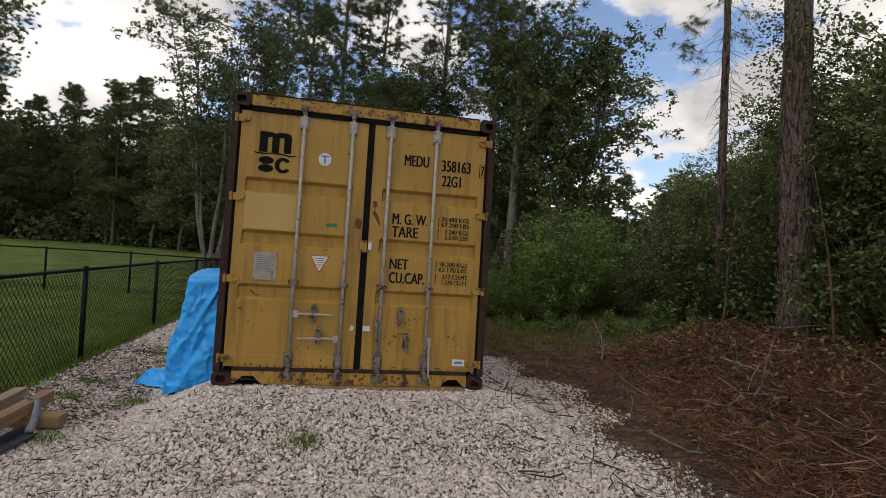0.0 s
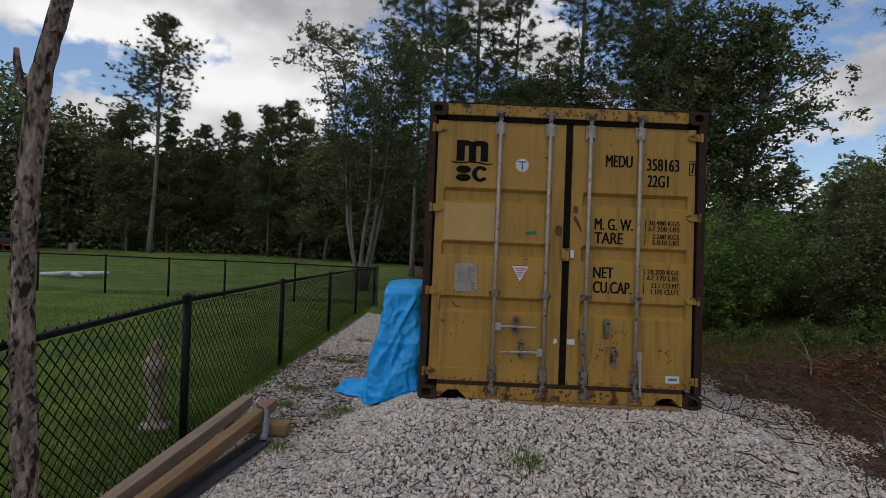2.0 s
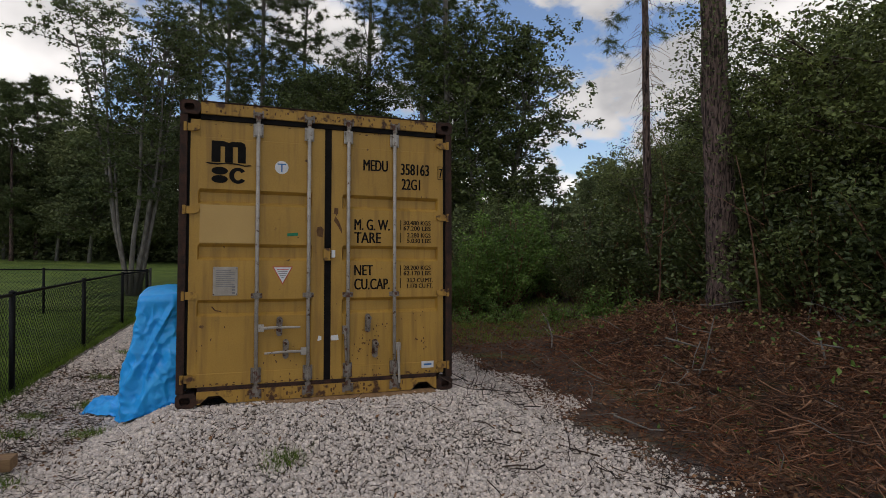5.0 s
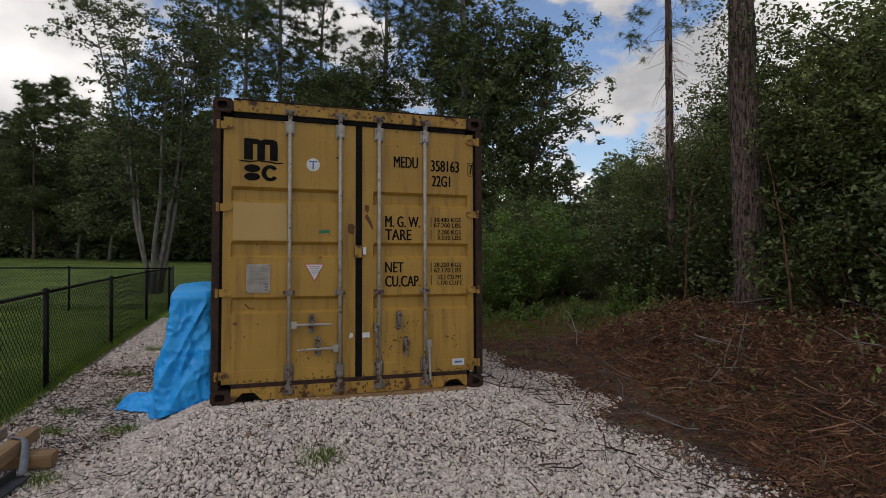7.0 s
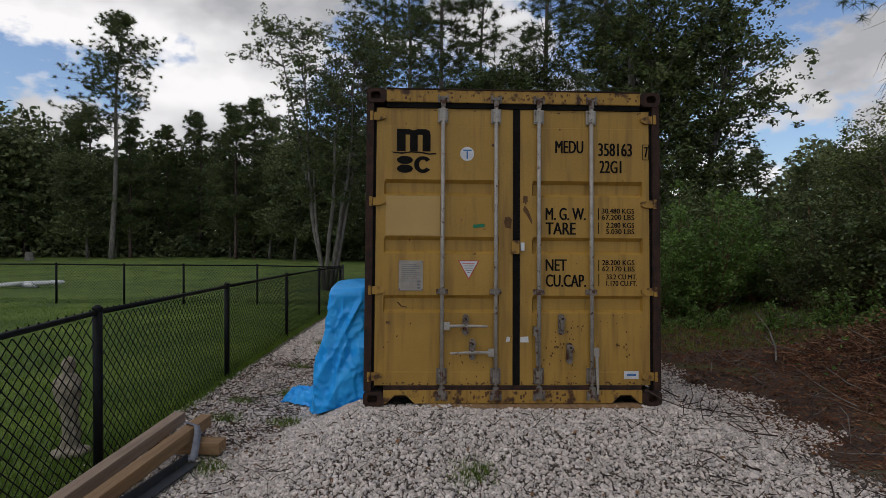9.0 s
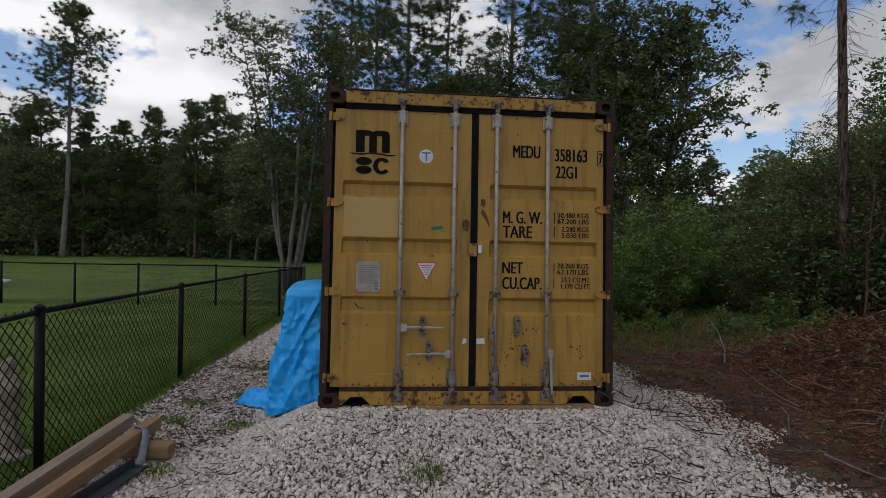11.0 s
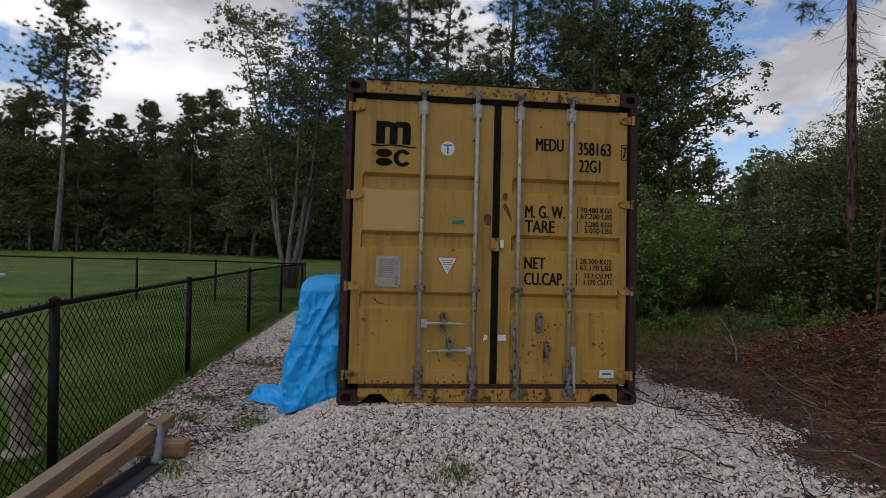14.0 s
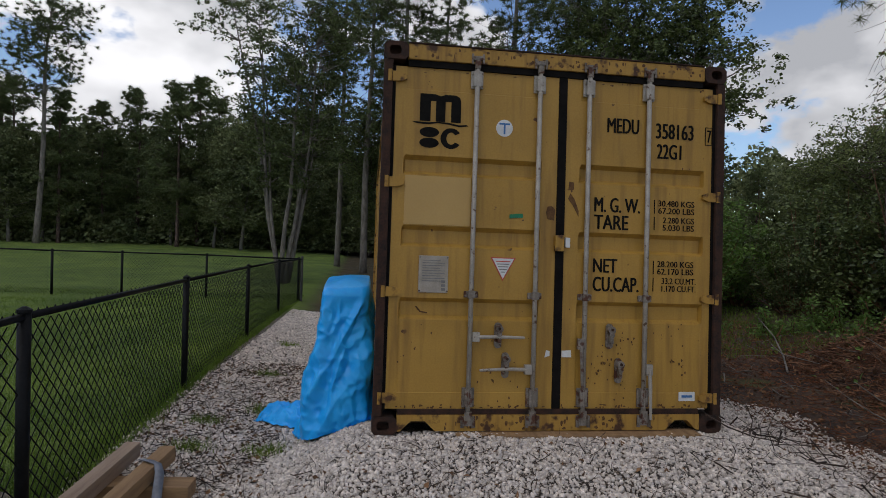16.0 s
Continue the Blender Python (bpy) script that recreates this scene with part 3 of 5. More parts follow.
def cam_end(x, z, up):
    """The cam at the end of a bar, in its keeper."""
    bm = box(x - 0.020, x + 0.020, -0.014, 0.012, z, z + up * 0.075, 0.005)
    box(x - 0.036, x + 0.030, -0.016, 0.002, z + up * 0.055, z + up * 0.085, 0.006, bm)
    box(x - 0.045, x - 0.030, -0.012, 0.003, z + up * 0.03, z + up * 0.10, 0.004, bm)
    box(x + 0.030, x + 0.045, -0.012, 0.003, z + up * 0.03, z + up * 0.10, 0.004, bm)
    return bm


BARS = (0.631, 1.070, 1.425, 1.862)
for k, x in enumerate(BARS):
    door = door_l if k < 2 else door_r
    bar = part("locking_bar", tube([(x, 0.004, 0.10), (x, 0.004, 2.47)], [0.0165, 0.0165], 12), ZINC, door, "grey galvanised locking bar", True)
    part("top_keeper", keeper(x, 2.315, 2.435), ZINC, bar)
    part("bottom_keeper", keeper(x, 0.175, 0.305), ZINC_DARK, bar, "rusty bottom keeper")
    mid = box(x - 0.048, x + 0.048, 0.008, 0.0285, 0.905, 0.947, 0.006)
    box(x - 0.024, x + 0.024, -0.016, 0.009, 0.900, 0.952, 0.006, mid)
    part("guide_bracket", mid, ZINC_DARK, bar)
    part("top_cam", cam_end(x, 2.445, 1), ZINC_DARK, bar, "rusty cam end")
    part("bottom_cam", cam_end(x, 0.150, -1), ZINC_DARK, bar, "rusty cam end")


def lever(x0, x1, z, drop=0.0):
    """A flat handle with a hub clasped on its bar."""
    s = 1 if x1 > x0 else -1
    bm = box(min(x0, x0 + s * 0.05), max(x0, x0 + s * 0.05), -0.022, 0.014, z - 0.032, z + 0.032, 0.006)
    tube([(x0 + s * 0.04, -0.012, z), (x0 + s * 0.16, -0.020, z + 0.004), (x1, -0.016, z - drop)], [0.013, 0.012, 0.009], 8, bm)
    return bm


def retainer(x, z, mat_parent):
    bm = prism([(x + 0.026 * math.sin(a), z + (0.058 if math.cos(a) > 0 else -0.058) + 0.028 * math.cos(a)) for a in (2 * math.pi * k / 16 for k in range(16))], 0.014, 0.0285)
    disc(x, z + 0.052, 0.017, 0.002, 0.015, 12, bm)
    box(x - 0.012, x + 0.012, -0.028, 0.015, z - 0.045, z + 0.02, 0.005, bm)
    part("retainer_clasp", disc(x, z + 0.012, 0.017, -0.034, 0.012, 14, disc(x, z + 0.046, 0.026, -0.031, 0.010, 18)), ZINC_DARK, mat_parent, "galvanised clasp over the handle")
    part("bolt", disc(x, z + 0.050, 0.010, -0.038, -0.028, 8), RUST, mat_parent, "rusty bolt head")
    return part("handle_retainer", bm, ZINC_DARK, mat_parent, "grey handle retainer")


part("door_handle", lever(0.645, 1.000, 0.645), ZINC, door_l, "horizontal galvanised door handle")
part("door_handle", lever(1.056, 0.700, 0.432, 0.006), ZINC, door_l, "horizontal galvanised door handle")
retainer(0.825, 0.655, door_l)
retainer(0.880, 0.455, door_l)


def hung_lever(x, z0, z1):
    bm = box(x - 0.03, x + 0.016, -0.022, 0.014, z0 - 0.04, z0 + 0.034, 0.006)
    tube([(x - 0.006, -0.016, z0), (x - 0.004, -0.026, z0 - 0.12), (x + 0.004, -0.022, z1)], [0.013, 0.013, 0.010], 8, bm)
    return bm


part("door_handle", hung_lever(1.405, 0.610, 0.30), ZINC_DARK, door_r, "rusty handle hanging down beside its bar")
part("door_handle", hung_lever(1.900, 0.440, 0.10), ZINC, door_r, "galvanised handle hanging down beside its bar")
retainer(1.612, 0.660, door_r)
retainer(1.680, 0.425, door_r)
lock = box(1.200, 1.262, -0.012, 0.0215, 1.235, 1.345, 0.006)
part("lock_bracket", lock, YELLOW_WORN, door_l, "worn yellow lock bracket")
part("lock_plate", box(1.273, 1.305, -0.006, 0.0285, 1.262, 1.330, 0.004), WHITE, door_r, "pale lock plate")

# markings
YT = 0.0262


def lettering(body, x0, x1, z0, z1, door):
    for me in letters(text_mesh(body, x0, x1, z0, z1, YT), (z1 - z0) * 0.065):
        hang("letter", me, BLACK, door, "black painted letter")


lettering("MEDU", 1.565, 1.795, 2.078, 2.182, door_r)
lettering("358163", 1.925, 2.205, 2.058, 2.166, door_r)
lettering("22G1", 1.935, 2.115, 1.915, 2.020, door_r)
lettering("7", 2.314, 2.342, 2.050, 2.140, door_r)
for x0, x1, z0, z1 in ((2.300, 2.305, 2.030, 2.160), (2.3505, 2.3535, 2.030, 2.160), (2.305, 2.3505, 2.030, 2.034), (2.305, 2.3505, 2.156, 2.160)):
    part("number_box", box(x0, x1, YT, 0.0295, z0, z1), BLACK, door_r)
lettering("M. G. W.", 1.484, 1.815, 1.520, 1.622, door_r)
lettering("TARE", 1.484, 1.730, 1.400, 1.500, door_r)
lettering("NET", 1.484, 1.655, 1.100, 1.195, door_r)
lettering("CU.CAP.", 1.484, 1.815, 0.968, 1.070, door_r)
for body, z in (("30.480 KGS", 1.578), ("67.200 LBS", 1.526), ("  2.280 KGS", 1.460), ("  5.030 LBS", 1.408), ("28.200 KGS", 1.150), ("62.170 LBS", 1.098), ("33.2 CU.MT.", 1.032), ("1.170 CU.FT.", 0.978)):
    wide = 2.225 if "KG" in body or "LB" in body else 2.245
    lettering(body.strip(), 1.955 if body[0] != " " and "CU" not in body else 1.990, wide, z, z + 0.042, door_r)
for z in (1.526, 1.408, 1.098, 0.978):
    part("bracket_mark", box(1.925, 1.931, YT, 0.0295, z, z + 0.095), BLACK, door_r)

# a black mark of plain shapes: an arched block over a wave line, and two rounded blocks below
mark = bmesh.new()
for x0, x1 in ((0.250, 0.322), (0.358, 0.422), (0.462, 0.528)):
    box(x0, x1, YT, 0.0295, 2.078, 2.215, 0, mark)
prism([(0.250, 2.2152), (0.528, 2.2152), (0.520, 2.248), (0.490, 2.262), (0.420, 2.262), (0.390, 2.250), (0.350, 2.262), (0.250, 2.262)], YT, 0.0295, mark)
part("arched_mark", mark, BLACK, door_l, "black painted arched block")
wave = bmesh.new()
prism([(0.200, 2.072), (0.230, 2.060), (0.300, 2.056), (0.370, 2.068), (0.450, 2.062), (0.520, 2.050), (0.578, 2.058), (0.572, 2.066), (0.520, 2.061), (0.450, 2.0735), (0.370, 2.0765), (0.300, 2.068), (0.230, 2.071)], YT, 0.0295, wave)
part("wave_mark", wave, BLACK, door_l, "black wavy line")


def ring_mark(cx, cz, rx, rz, gap0, gap1, thick):
    """A thick band round an oval, open between two angles."""
    n = 22
    out = [(cx + rx * math.cos(a), cz + rz * math.sin(a)) for a in (radians(gap0 + (gap1 - gap0) * k / n) for k in range(n + 1))]
    inn = [(cx + (rx - thick) * math.cos(a), cz + (rz - thick * 0.72) * math.sin(a)) for a in (radians(gap0 + (gap1 - gap0) * k / n) for k in range(n + 1))]
    bm = bmesh.new()
    for k in range(n):
        prism([out[k], out[k + 1], inn[k + 1], inn[k]], YT, 0.0295, bm)
    return bm


part("round_mark", ring_mark(0.466, 1.968, 0.072, 0.070, 35, 325, 0.040), BLACK, door_l, "black open ring")
curl = prism([(0.318 + 0.066 * math.cos(a), 2.004 + 0.034 * math.sin(a)) for a in (2 * math.pi * k / 20 for k in range(20))], YT, 0.0295)
part("oval_mark", curl, BLACK, door_l, "black painted oval")
curl = prism([(0.318 + 0.066 * math.cos(a), 1.932 + 0.034 * math.sin(a)) for a in (2 * math.pi * k / 20 for k in range(20))], YT, 0.0295)
part("oval_mark", curl, BLACK, door_l, "black painted oval")

part("round_sticker", disc(0.832, 2.062, 0.058, 0.027, 0.0296, 28), WHITE, door_l, "round white sticker with a blue emblem")
emblem = bmesh.new()
prism([(0.826, 2.020), (0.838, 2.020), (0.838, 2.092), (0.826, 2.092)], 0.0245, 0.0268, emblem)
prism([(0.795, 2.085), (0.869, 2.085), (0.869, 2.096), (0.795, 2.096)], 0.0242, 0.0266, emblem)
part("emblem", emblem, BLUE_INK, door_l, "blue emblem print")
part("data_plate", box(0.276, 0.474, 0.022, 0.0295, 0.930, 1.176, 0.004), PLATE, door_l, "riveted aluminium data plate")
for k in range(9):
    part("plate_print", box(0.300, 0.450 - (0.03 if k % 3 == 0 else 0), 0.0185, 0.0216, 1.142 - 0.017 * k, 1.147 - 0.017 * k), GREY_INK, door_l)
for k in range(3):
    part("plate_print", box(0.428, 0.455, 0.0185, 0.0216, 0.945 + 0.026 * k, 0.962 + 0.026 * k), GREY_INK, door_l)
for rx, rz in ((0.283, 1.165), (0.467, 1.165), (0.283, 0.941), (0.467, 0.941)):
    part("rivet", disc(rx, rz, 0.006, 0.017, 0.0216, 8), ZINC_DARK, door_l)
part("warning_sticker", prism([(0.760, 1.180), (0.936, 1.180), (0.848, 1.020)], 0.0265, 0.0295), RED, door_l, "red-edged white triangular warning sticker")
part("sticker_face", prism([(0.773, 1.173), (0.923, 1.173), (0.848, 1.036)], 0.0240, 0.0262), WHITE, door_l)
for k, w in enumerate((0.05, 0.042, 0.036, 0.026, 0.014)):
    part("sticker_print", box(0.848 - w, 0.848 + w, 0.0215, 0.0237, 1.150 - 0.018 * k, 1.156 - 0.018 * k), RED if k == 0 else GREY_INK, door_l)
part("tape", prism([(0.884, 1.448), (0.978, 1.456), (0.978, 1.484), (0.884, 1.475)], 0.0262, 0.0295), GREEN_TAPE, door_l, "strip of green tape")
part("maker_label", box(2.135, 2.255, 0.0262, 0.0295, 0.215, 0.278), WHITE, door_r, "small white label with a blue bar")
part("label_bar", box(2.156, 2.234, 0.0235, 0.0258, 0.240, 0.256), BLUE_INK, door_r)
part("seal_scrap", prism([(1.275, 0.512), (1.345, 0.512), (1.340, 0.560), (1.275, 0.556)], 0.0262, 0.0295), WHITE, door_r, "torn white seal sticker")
part("seal_scrap", prism([(1.155, 0.510), (1.190, 0.520), (1.190, 0.552), (1.165, 0.560)], 0.0262, 0.0295), WHITE, door_l, "torn white seal sticker")
part("residue", prism([(1.140, 1.500), (1.150, 1.455), (1.195, 1.445), (1.205, 1.520), (1.180, 1.545), (1.150, 1.540)], 0.0265, 0.0295), BROWN_TAPE, door_l, "brown glue residue")
part("residue", prism([(1.295, 1.600), (1.330, 1.555), (1.372, 1.480), (1.372, 1.520), (1.340, 1.600), (1.310, 1.640)], 0.0265, 0.0295), BROWN_TAPE, door_r, "brown glue residue")
part("residue", prism([(1.295, 1.660), (1.335, 1.665), (1.335, 1.715), (1.300, 1.720)], 0.0265, 0.0295), BROWN_TAPE, door_r, "brown glue residue")


def chips(door, spots, mat):
    """Chipped paint: small ragged flakes of rust."""
    rng = random.Random(5)
    bm = bmesh.new()
    for x, z, r, count, spread in spots:
        for _ in range(count):
            px, pz, rr = x + rng.gauss(0, spread), z + rng.gauss(0, spread * 0.7), r * rng.uniform(0.5, 1.5)
            prism([(px + rr * rng.uniform(0.5, 1.2) * math.cos(a) * 0.7, pz + rr * rng.uniform(0.5, 1.2) * math.sin(a)) for a in (k * math.pi / 3.5 for k in range(7))], 0.0275, 0.0297, bm)
    o = part("paint_chips", bm, mat, door, "rusty chips in the paint")
    o["kind"] = "stuff"


chips(door_l, ((0.36, 0.62, 0.007, 4, 0.08), (0.85, 0.33, 0.008, 7, 0.09), (0.22, 0.50, 0.006, 4, 0.06), (0.97, 0.22, 0.008, 5, 0.07), (1.15, 0.70, 0.006, 6, 0.14), (0.30, 2.33, 0.005, 4, 0.10)), BROWN_TAPE)
chips(door_r, ((1.62, 0.46, 0.008, 30, 0.075), (1.72, 0.62, 0.008, 12, 0.05), (2.12, 0.47, 0.008, 12, 0.07), (2.05, 0.69, 0.006, 8, 0.08), (1.48, 0.35, 0.006, 6, 0.05), (2.15, 1.90, 0.006, 5, 0.05), (1.65, 0.30, 0.006, 8, 0.08)), BROWN_TAPE)


def rust_flakes(name, x0, x1, z0, z1, y, count, seed, tall):
    """Ragged upright rust marks where the paint has gone from a beam."""
    rng = random.Random(seed)
    bm = bmesh.new()
    for _ in range(count):
        px, pz = rng.uniform(x0, x1), rng.uniform(z0, z1)
        w, h = 0.006 * rng.uniform(0.5, 2.2), tall * rng.uniform(0.4, 1.3)
        ring = [(px + w * rng.uniform(0.6, 1.3) * math.cos(k * math.pi / 4), min(z1 + 0.004, max(z0 - 0.004, pz + h * rng.uniform(0.6, 1.3) * math.sin(k * math.pi / 4)))) for k in range(8)]
        prism(ring, y - 0.0012 - 0.0008 * rng.random(), y + 0.0006, bm)
    ob = part(name, bm, BROWN_TAPE, container, "rusty marks in the worn paint")
    ob["kind"] = "stuff"


rust_flakes("rust_wear", 0.20, 2.24, 2.495, 2.570, 0.004, 60, 71, 0.012)
rust_flakes("rust_wear", 0.46, 1.98, 0.034, 0.118, 0.003, 46, 72, 0.016)
rust_flakes("rust_wear", 0.09, 1.20, 0.168, 0.190, 0.030, 34, 73, 0.008)
rust_flakes("rust_wear", 1.28, 2.34, 0.168, 0.190, 0.030, 40, 74, 0.008)
rust_flakes("rust_wear", 0.09, 1.20, 2.400, 2.430, 0.034, 10, 75, 0.006)
rust_flakes("rust_wear", 1.28, 2.34, 2.400, 2.430, 0.034, 10, 76, 0.006)
scratch = prism([(0.262, 0.838), (0.275, 0.835), (0.300, 0.806), (0.345, 0.797), (0.345, 0.789), (0.296, 0.796), (0.268, 0.826)], 0.060, 0.0655)
part("scratch", scratch, BROWN_TAPE, door_l, "rusty gouge")

# a plank of timber set under the sill
plank = part("sill_plank", box(0.55, 2.25, -0.075, 0.05, -0.06, -0.012, 0.005), TIMBER)
plank.matrix_world = pose(0, 0.0, 0.028, 0, 0, 0)
tagged(plank, "rough timber plank lying under the container's sill", "plank")


# ---- fence ----
FENCE_POSTS = ((-1.56, -6.75), (-1.62, -3.72), (-1.69, -0.70), (-1.82, 2.17), (-1.86, 5.25), (-1.90, 8.50), (-1.77, 11.30))
FX, FY = FENCE_POSTS[-1]


def fence_line(y):
    """Where the fence along the drive stands at a depth y."""
    for (x0, y0), (x1, y1) in zip(FENCE_POSTS, FENCE_POSTS[1:]):
        if y < y1:
            break
    return x0 + (x1 - x0) * (y - y0) / (y1 - y0)


def mesh_panel(a, b, za, zb):
    """Chain-link: two sets of slanting wires between two posts, bent into a weave."""
    verts, faces = [], []
    a, b = Vector(a), Vector(b)
    run = b - a
    ln = run.length
    run.normalize()
    side = Vector((-run.y, run.x, 0))
    h = 1.02
    step, r = 0.085, 0.0030
    n = int((ln + h) / step)
    for way in (1, -1):
        for k in range(n + 1):
            s0 = k * step - h if way > 0 else k * step
            pts = []
            m = 6
            for j in range(m + 1):
                q = j / m
                s = s0 + way * q * h
                if -1e-6 <= s <= ln + 1e-6:
                    pts.append((s, q * h))
            if len(pts) < 2:
                continue
            base = len(verts)
            for s, zz in pts:
                g = za + (zb - za) * s / ln + 0.03 + zz
                p = Vector((a.x, a.y, 0)) + run * s + side * (0.002 * way)
                for dx, dz in ((0, r), (0, -r)):
                    verts.append((p.x + run.x * r, p.y + run.y * r, g + dz))
                verts.append((p.x - run.x * r + side.x * r, p.y - run.y * r + side.y * r, g))
            for j in range(len(pts) - 1):
                for c in range(3):
                    d = (c + 1) % 3
                    faces.append((base + 3 * j + c, base + 3 * j + d, base + 3 * j + 3 + d, base + 3 * j + 3 + c))
    return raw_mesh("chain_link", np.array(verts), np.array(faces), 4)


def fence_run(points, label):
    ob = empty("fence", pose(0, 0, 0))
    tagged(ob, label, "fence")
    zs = [ground_z(x, y) for x, y in points]
    top = 1.08
    for (x, y), z in zip(points, zs):
        po = part("post", tube([(x, y, z - 0.25), (x, y, z + top + 0.02)], [0.030, 0.030], 12), FENCE_BLACK, ob, smooth=True)
        cap = tube([(x, y, z + top + 0.02), (x, y, z + top + 0.035), (x, y, z + top + 0.05)], [0.035, 0.033, 0.010], 12)
        part("post_cap", cap, FENCE_BLACK, po)
    for i in range(len(points) - 1):
        (x0, y0), (x1, y1) = points[i], points[i + 1]
        part("top_rail", tube([(x0, y0, zs[i] + top), (x1, y1, zs[i + 1] + top)], [0.019, 0.019], 10), FENCE_BLACK, ob, smooth=True)
        hang("chain_link", mesh_panel((x0, y0, 0), (x1, y1, 0), zs[i], zs[i + 1]), FENCE_BLACK, ob)
        ties = bmesh.new()
        ln = math.hypot(x1 - x0, y1 - y0)
        for k in range(int(ln / 0.085)):
            q = (k + 0.5) * 0.085 / ln
            px, py, pz = x0 + (x1 - x0) * q, y0 + (y1 - y0) * q, zs[i] + (zs[i + 1] - zs[i]) * q + top
            ux, uy = (x1 - x0) / ln * 0.012, (y1 - y0) / ln * 0.012
            tube([(px - ux, py - uy, pz + 0.012), (px, py, pz + 0.029), (px + ux, py + uy, pz + 0.012)], [0.0036] * 3, 3, ties, False)
        if i < 4:
            part("knuckles", ties, FENCE_BLACK, ob)["kind"] = "stuff"
        else:
            ties.free()
    return ob


fence_run(list(FENCE_POSTS), "black vinyl-coated chain-link fence along the gravel drive")
fence_run([(FX - 0.07, FY)] + [(x, FY) for x in (-4.11, -6.12, -7.73, -9.55, -11.5, -13.5, -15.5, -17.6, -19.7, -21.8, -24.0, -26.1)], "black vinyl-coated chain-link fence across the lawn")
part_ = part("corner_marker", tube([(FX + 0.02, FY - 0.05, ground_z(FX, FY)), (FX + 0.02, FY - 0.05, ground_z(FX, FY) + 1.16)], [0.03, 0.03], 10), DARK_METAL)
tagged(part_, "dark corner stake beside the fence", "stake")


# ---- blue tarpaulin over a heap ----
def tarp_mesh():
    """A sheet thrown over a tall narrow heap: flat top with square shoulders, creased sides that widen a little to the ground."""
    nu, nv = 240, 140
    cx, cy = -0.215, 1.06
    verts = []
    for j in range(nv + 1):
        v = j / nv
        for i in range(nu):
            a = 2 * math.pi * i / nu
            ca, sa = math.cos(a), math.sin(a)
            sq = 1 / (abs(ca) ** 7 + abs(sa) ** 7) ** (1 / 7)
            rx = 0.185 + (0.055 * v + 0.075 * smooth(0.3, 0.75, v) if ca < 0 else 0.05 * v)
            ry = 0.37 + (0.20 * v if sa < 0 else 0.16 * v)
            z = 0.935 - 1.20 * v
            if v < 0.09:
                q = v / 0.09
                rx, ry, z = 0.185 * (0.1 + 0.9 * q), 0.37 * (0.1 + 0.9 * q), 0.935 - 0.015 * q * q - 0.05 * q * max(0, -sa) - 0.03 * q * max(0, -ca)
            x, y = cx + rx * sq * ca, cy + ry * sq * sa
            k = smooth(0.07, 0.22, v)
            c = (x - cx) - 0.42 * (z - 0.9) + 0.25 * (y - cy)
            c += 0.10 * noise.noise((x * 2.6, y * 2.6, z * 2.2 + 5))
            fold = 1 - 3.4 * abs(noise.noise((c * 4.6 + 0.4, z * 0.6, 1.7)))
            crease = 1 - 3.0 * abs(noise.noise((x * 5.5 + c * 2, z * 4.2 + c * 3, y * 5 + 4)))
            crumple = 1 - 2.8 * abs(noise.noise((x * 15 + z * 4, z * 12 - x * 5, y * 14)))
            push = k * (0.020 * noise.noise((x * 2, y * 2, z * 2)) + 0.026 * max(-0.4, fold) + 0.020 * max(-0.6, crease) + 0.011 * max(-0.6, crumple) - 0.016)
            push += 0.024 * max(0, v - 0.6) * math.sin(a * 7 + 1.3)
            x = min(x + push * ca, 0.02)
            y += push * sa
            g = ground_z(x, y)
            hem = 0.05 * smooth(0.85, 1.0, v) * (0.5 + noise.noise((x * 5, y * 5, 2)))
            z = max(z + 0.012 * k * noise.noise((x * 6, y * 6, z * 6)), g + 0.006 + max(0.0, hem))
            verts.append((x, y, z))
    bm = bmesh.new()
    vs = [bm.verts.new(v) for v in verts]
    for j in range(nv):
        for i in range(nu):
            i2 = (i + 1) % nu
            bm.faces.new((vs[j * nu + i], vs[(j + 1) * nu + i], vs[(j + 1) * nu + i2], vs[j * nu + i2]))
    bm.faces.new(vs[:nu])
    bmesh.ops.recalc_face_normals(bm, faces=bm.faces[:])
    return bm


def tarp_flap(p, q, wide, tall, seed):
    """A loose end of the sheet: a rumpled tongue that runs out over the gravel from p to q."""
    p, q = Vector(p), Vector(q)
    d = q - p
    side = Vector((-d.y, d.x, 0)).normalized()
    nu, nv = 46, 34
    bm = bmesh.new()
    grid = []
    for i in range(nu + 1):
        u = i / nu
        row = []
        for j in range(nv + 1):
            w = j / nv * 2 - 1
            c = p + d * u + side * w * wide * (1 - 0.35 * u + 0.18 * noise.noise((u * 4, w, seed)))
            ridge = tall * (1 - w * w) * (1 - 0.35 * u) * (1 - smooth(0.86, 1.0, u)) * (1.0 + 0.55 * noise.noise((u * 4.2, w * 1.8, seed + 3)))
            rumple = 0.030 * (1 - 2.4 * abs(noise.noise((u * 7 + w * 3, w * 5, seed + 8))))
            row.append(bm.verts.new((c.x + 0.02 * noise.noise((u * 9, w * 6, seed)), c.y, ground_z(c.x, c.y) + 0.006 + max(0.0, ridge + rumple))))
        grid.append(row)
    for a, b in zip(grid, grid[1:]):
        for j in range(nv):
            bm.faces.new((a[j], b[j], b[j + 1], a[j + 1]))
    bmesh.ops.recalc_face_normals(bm, faces=bm.faces[:])
    return bm


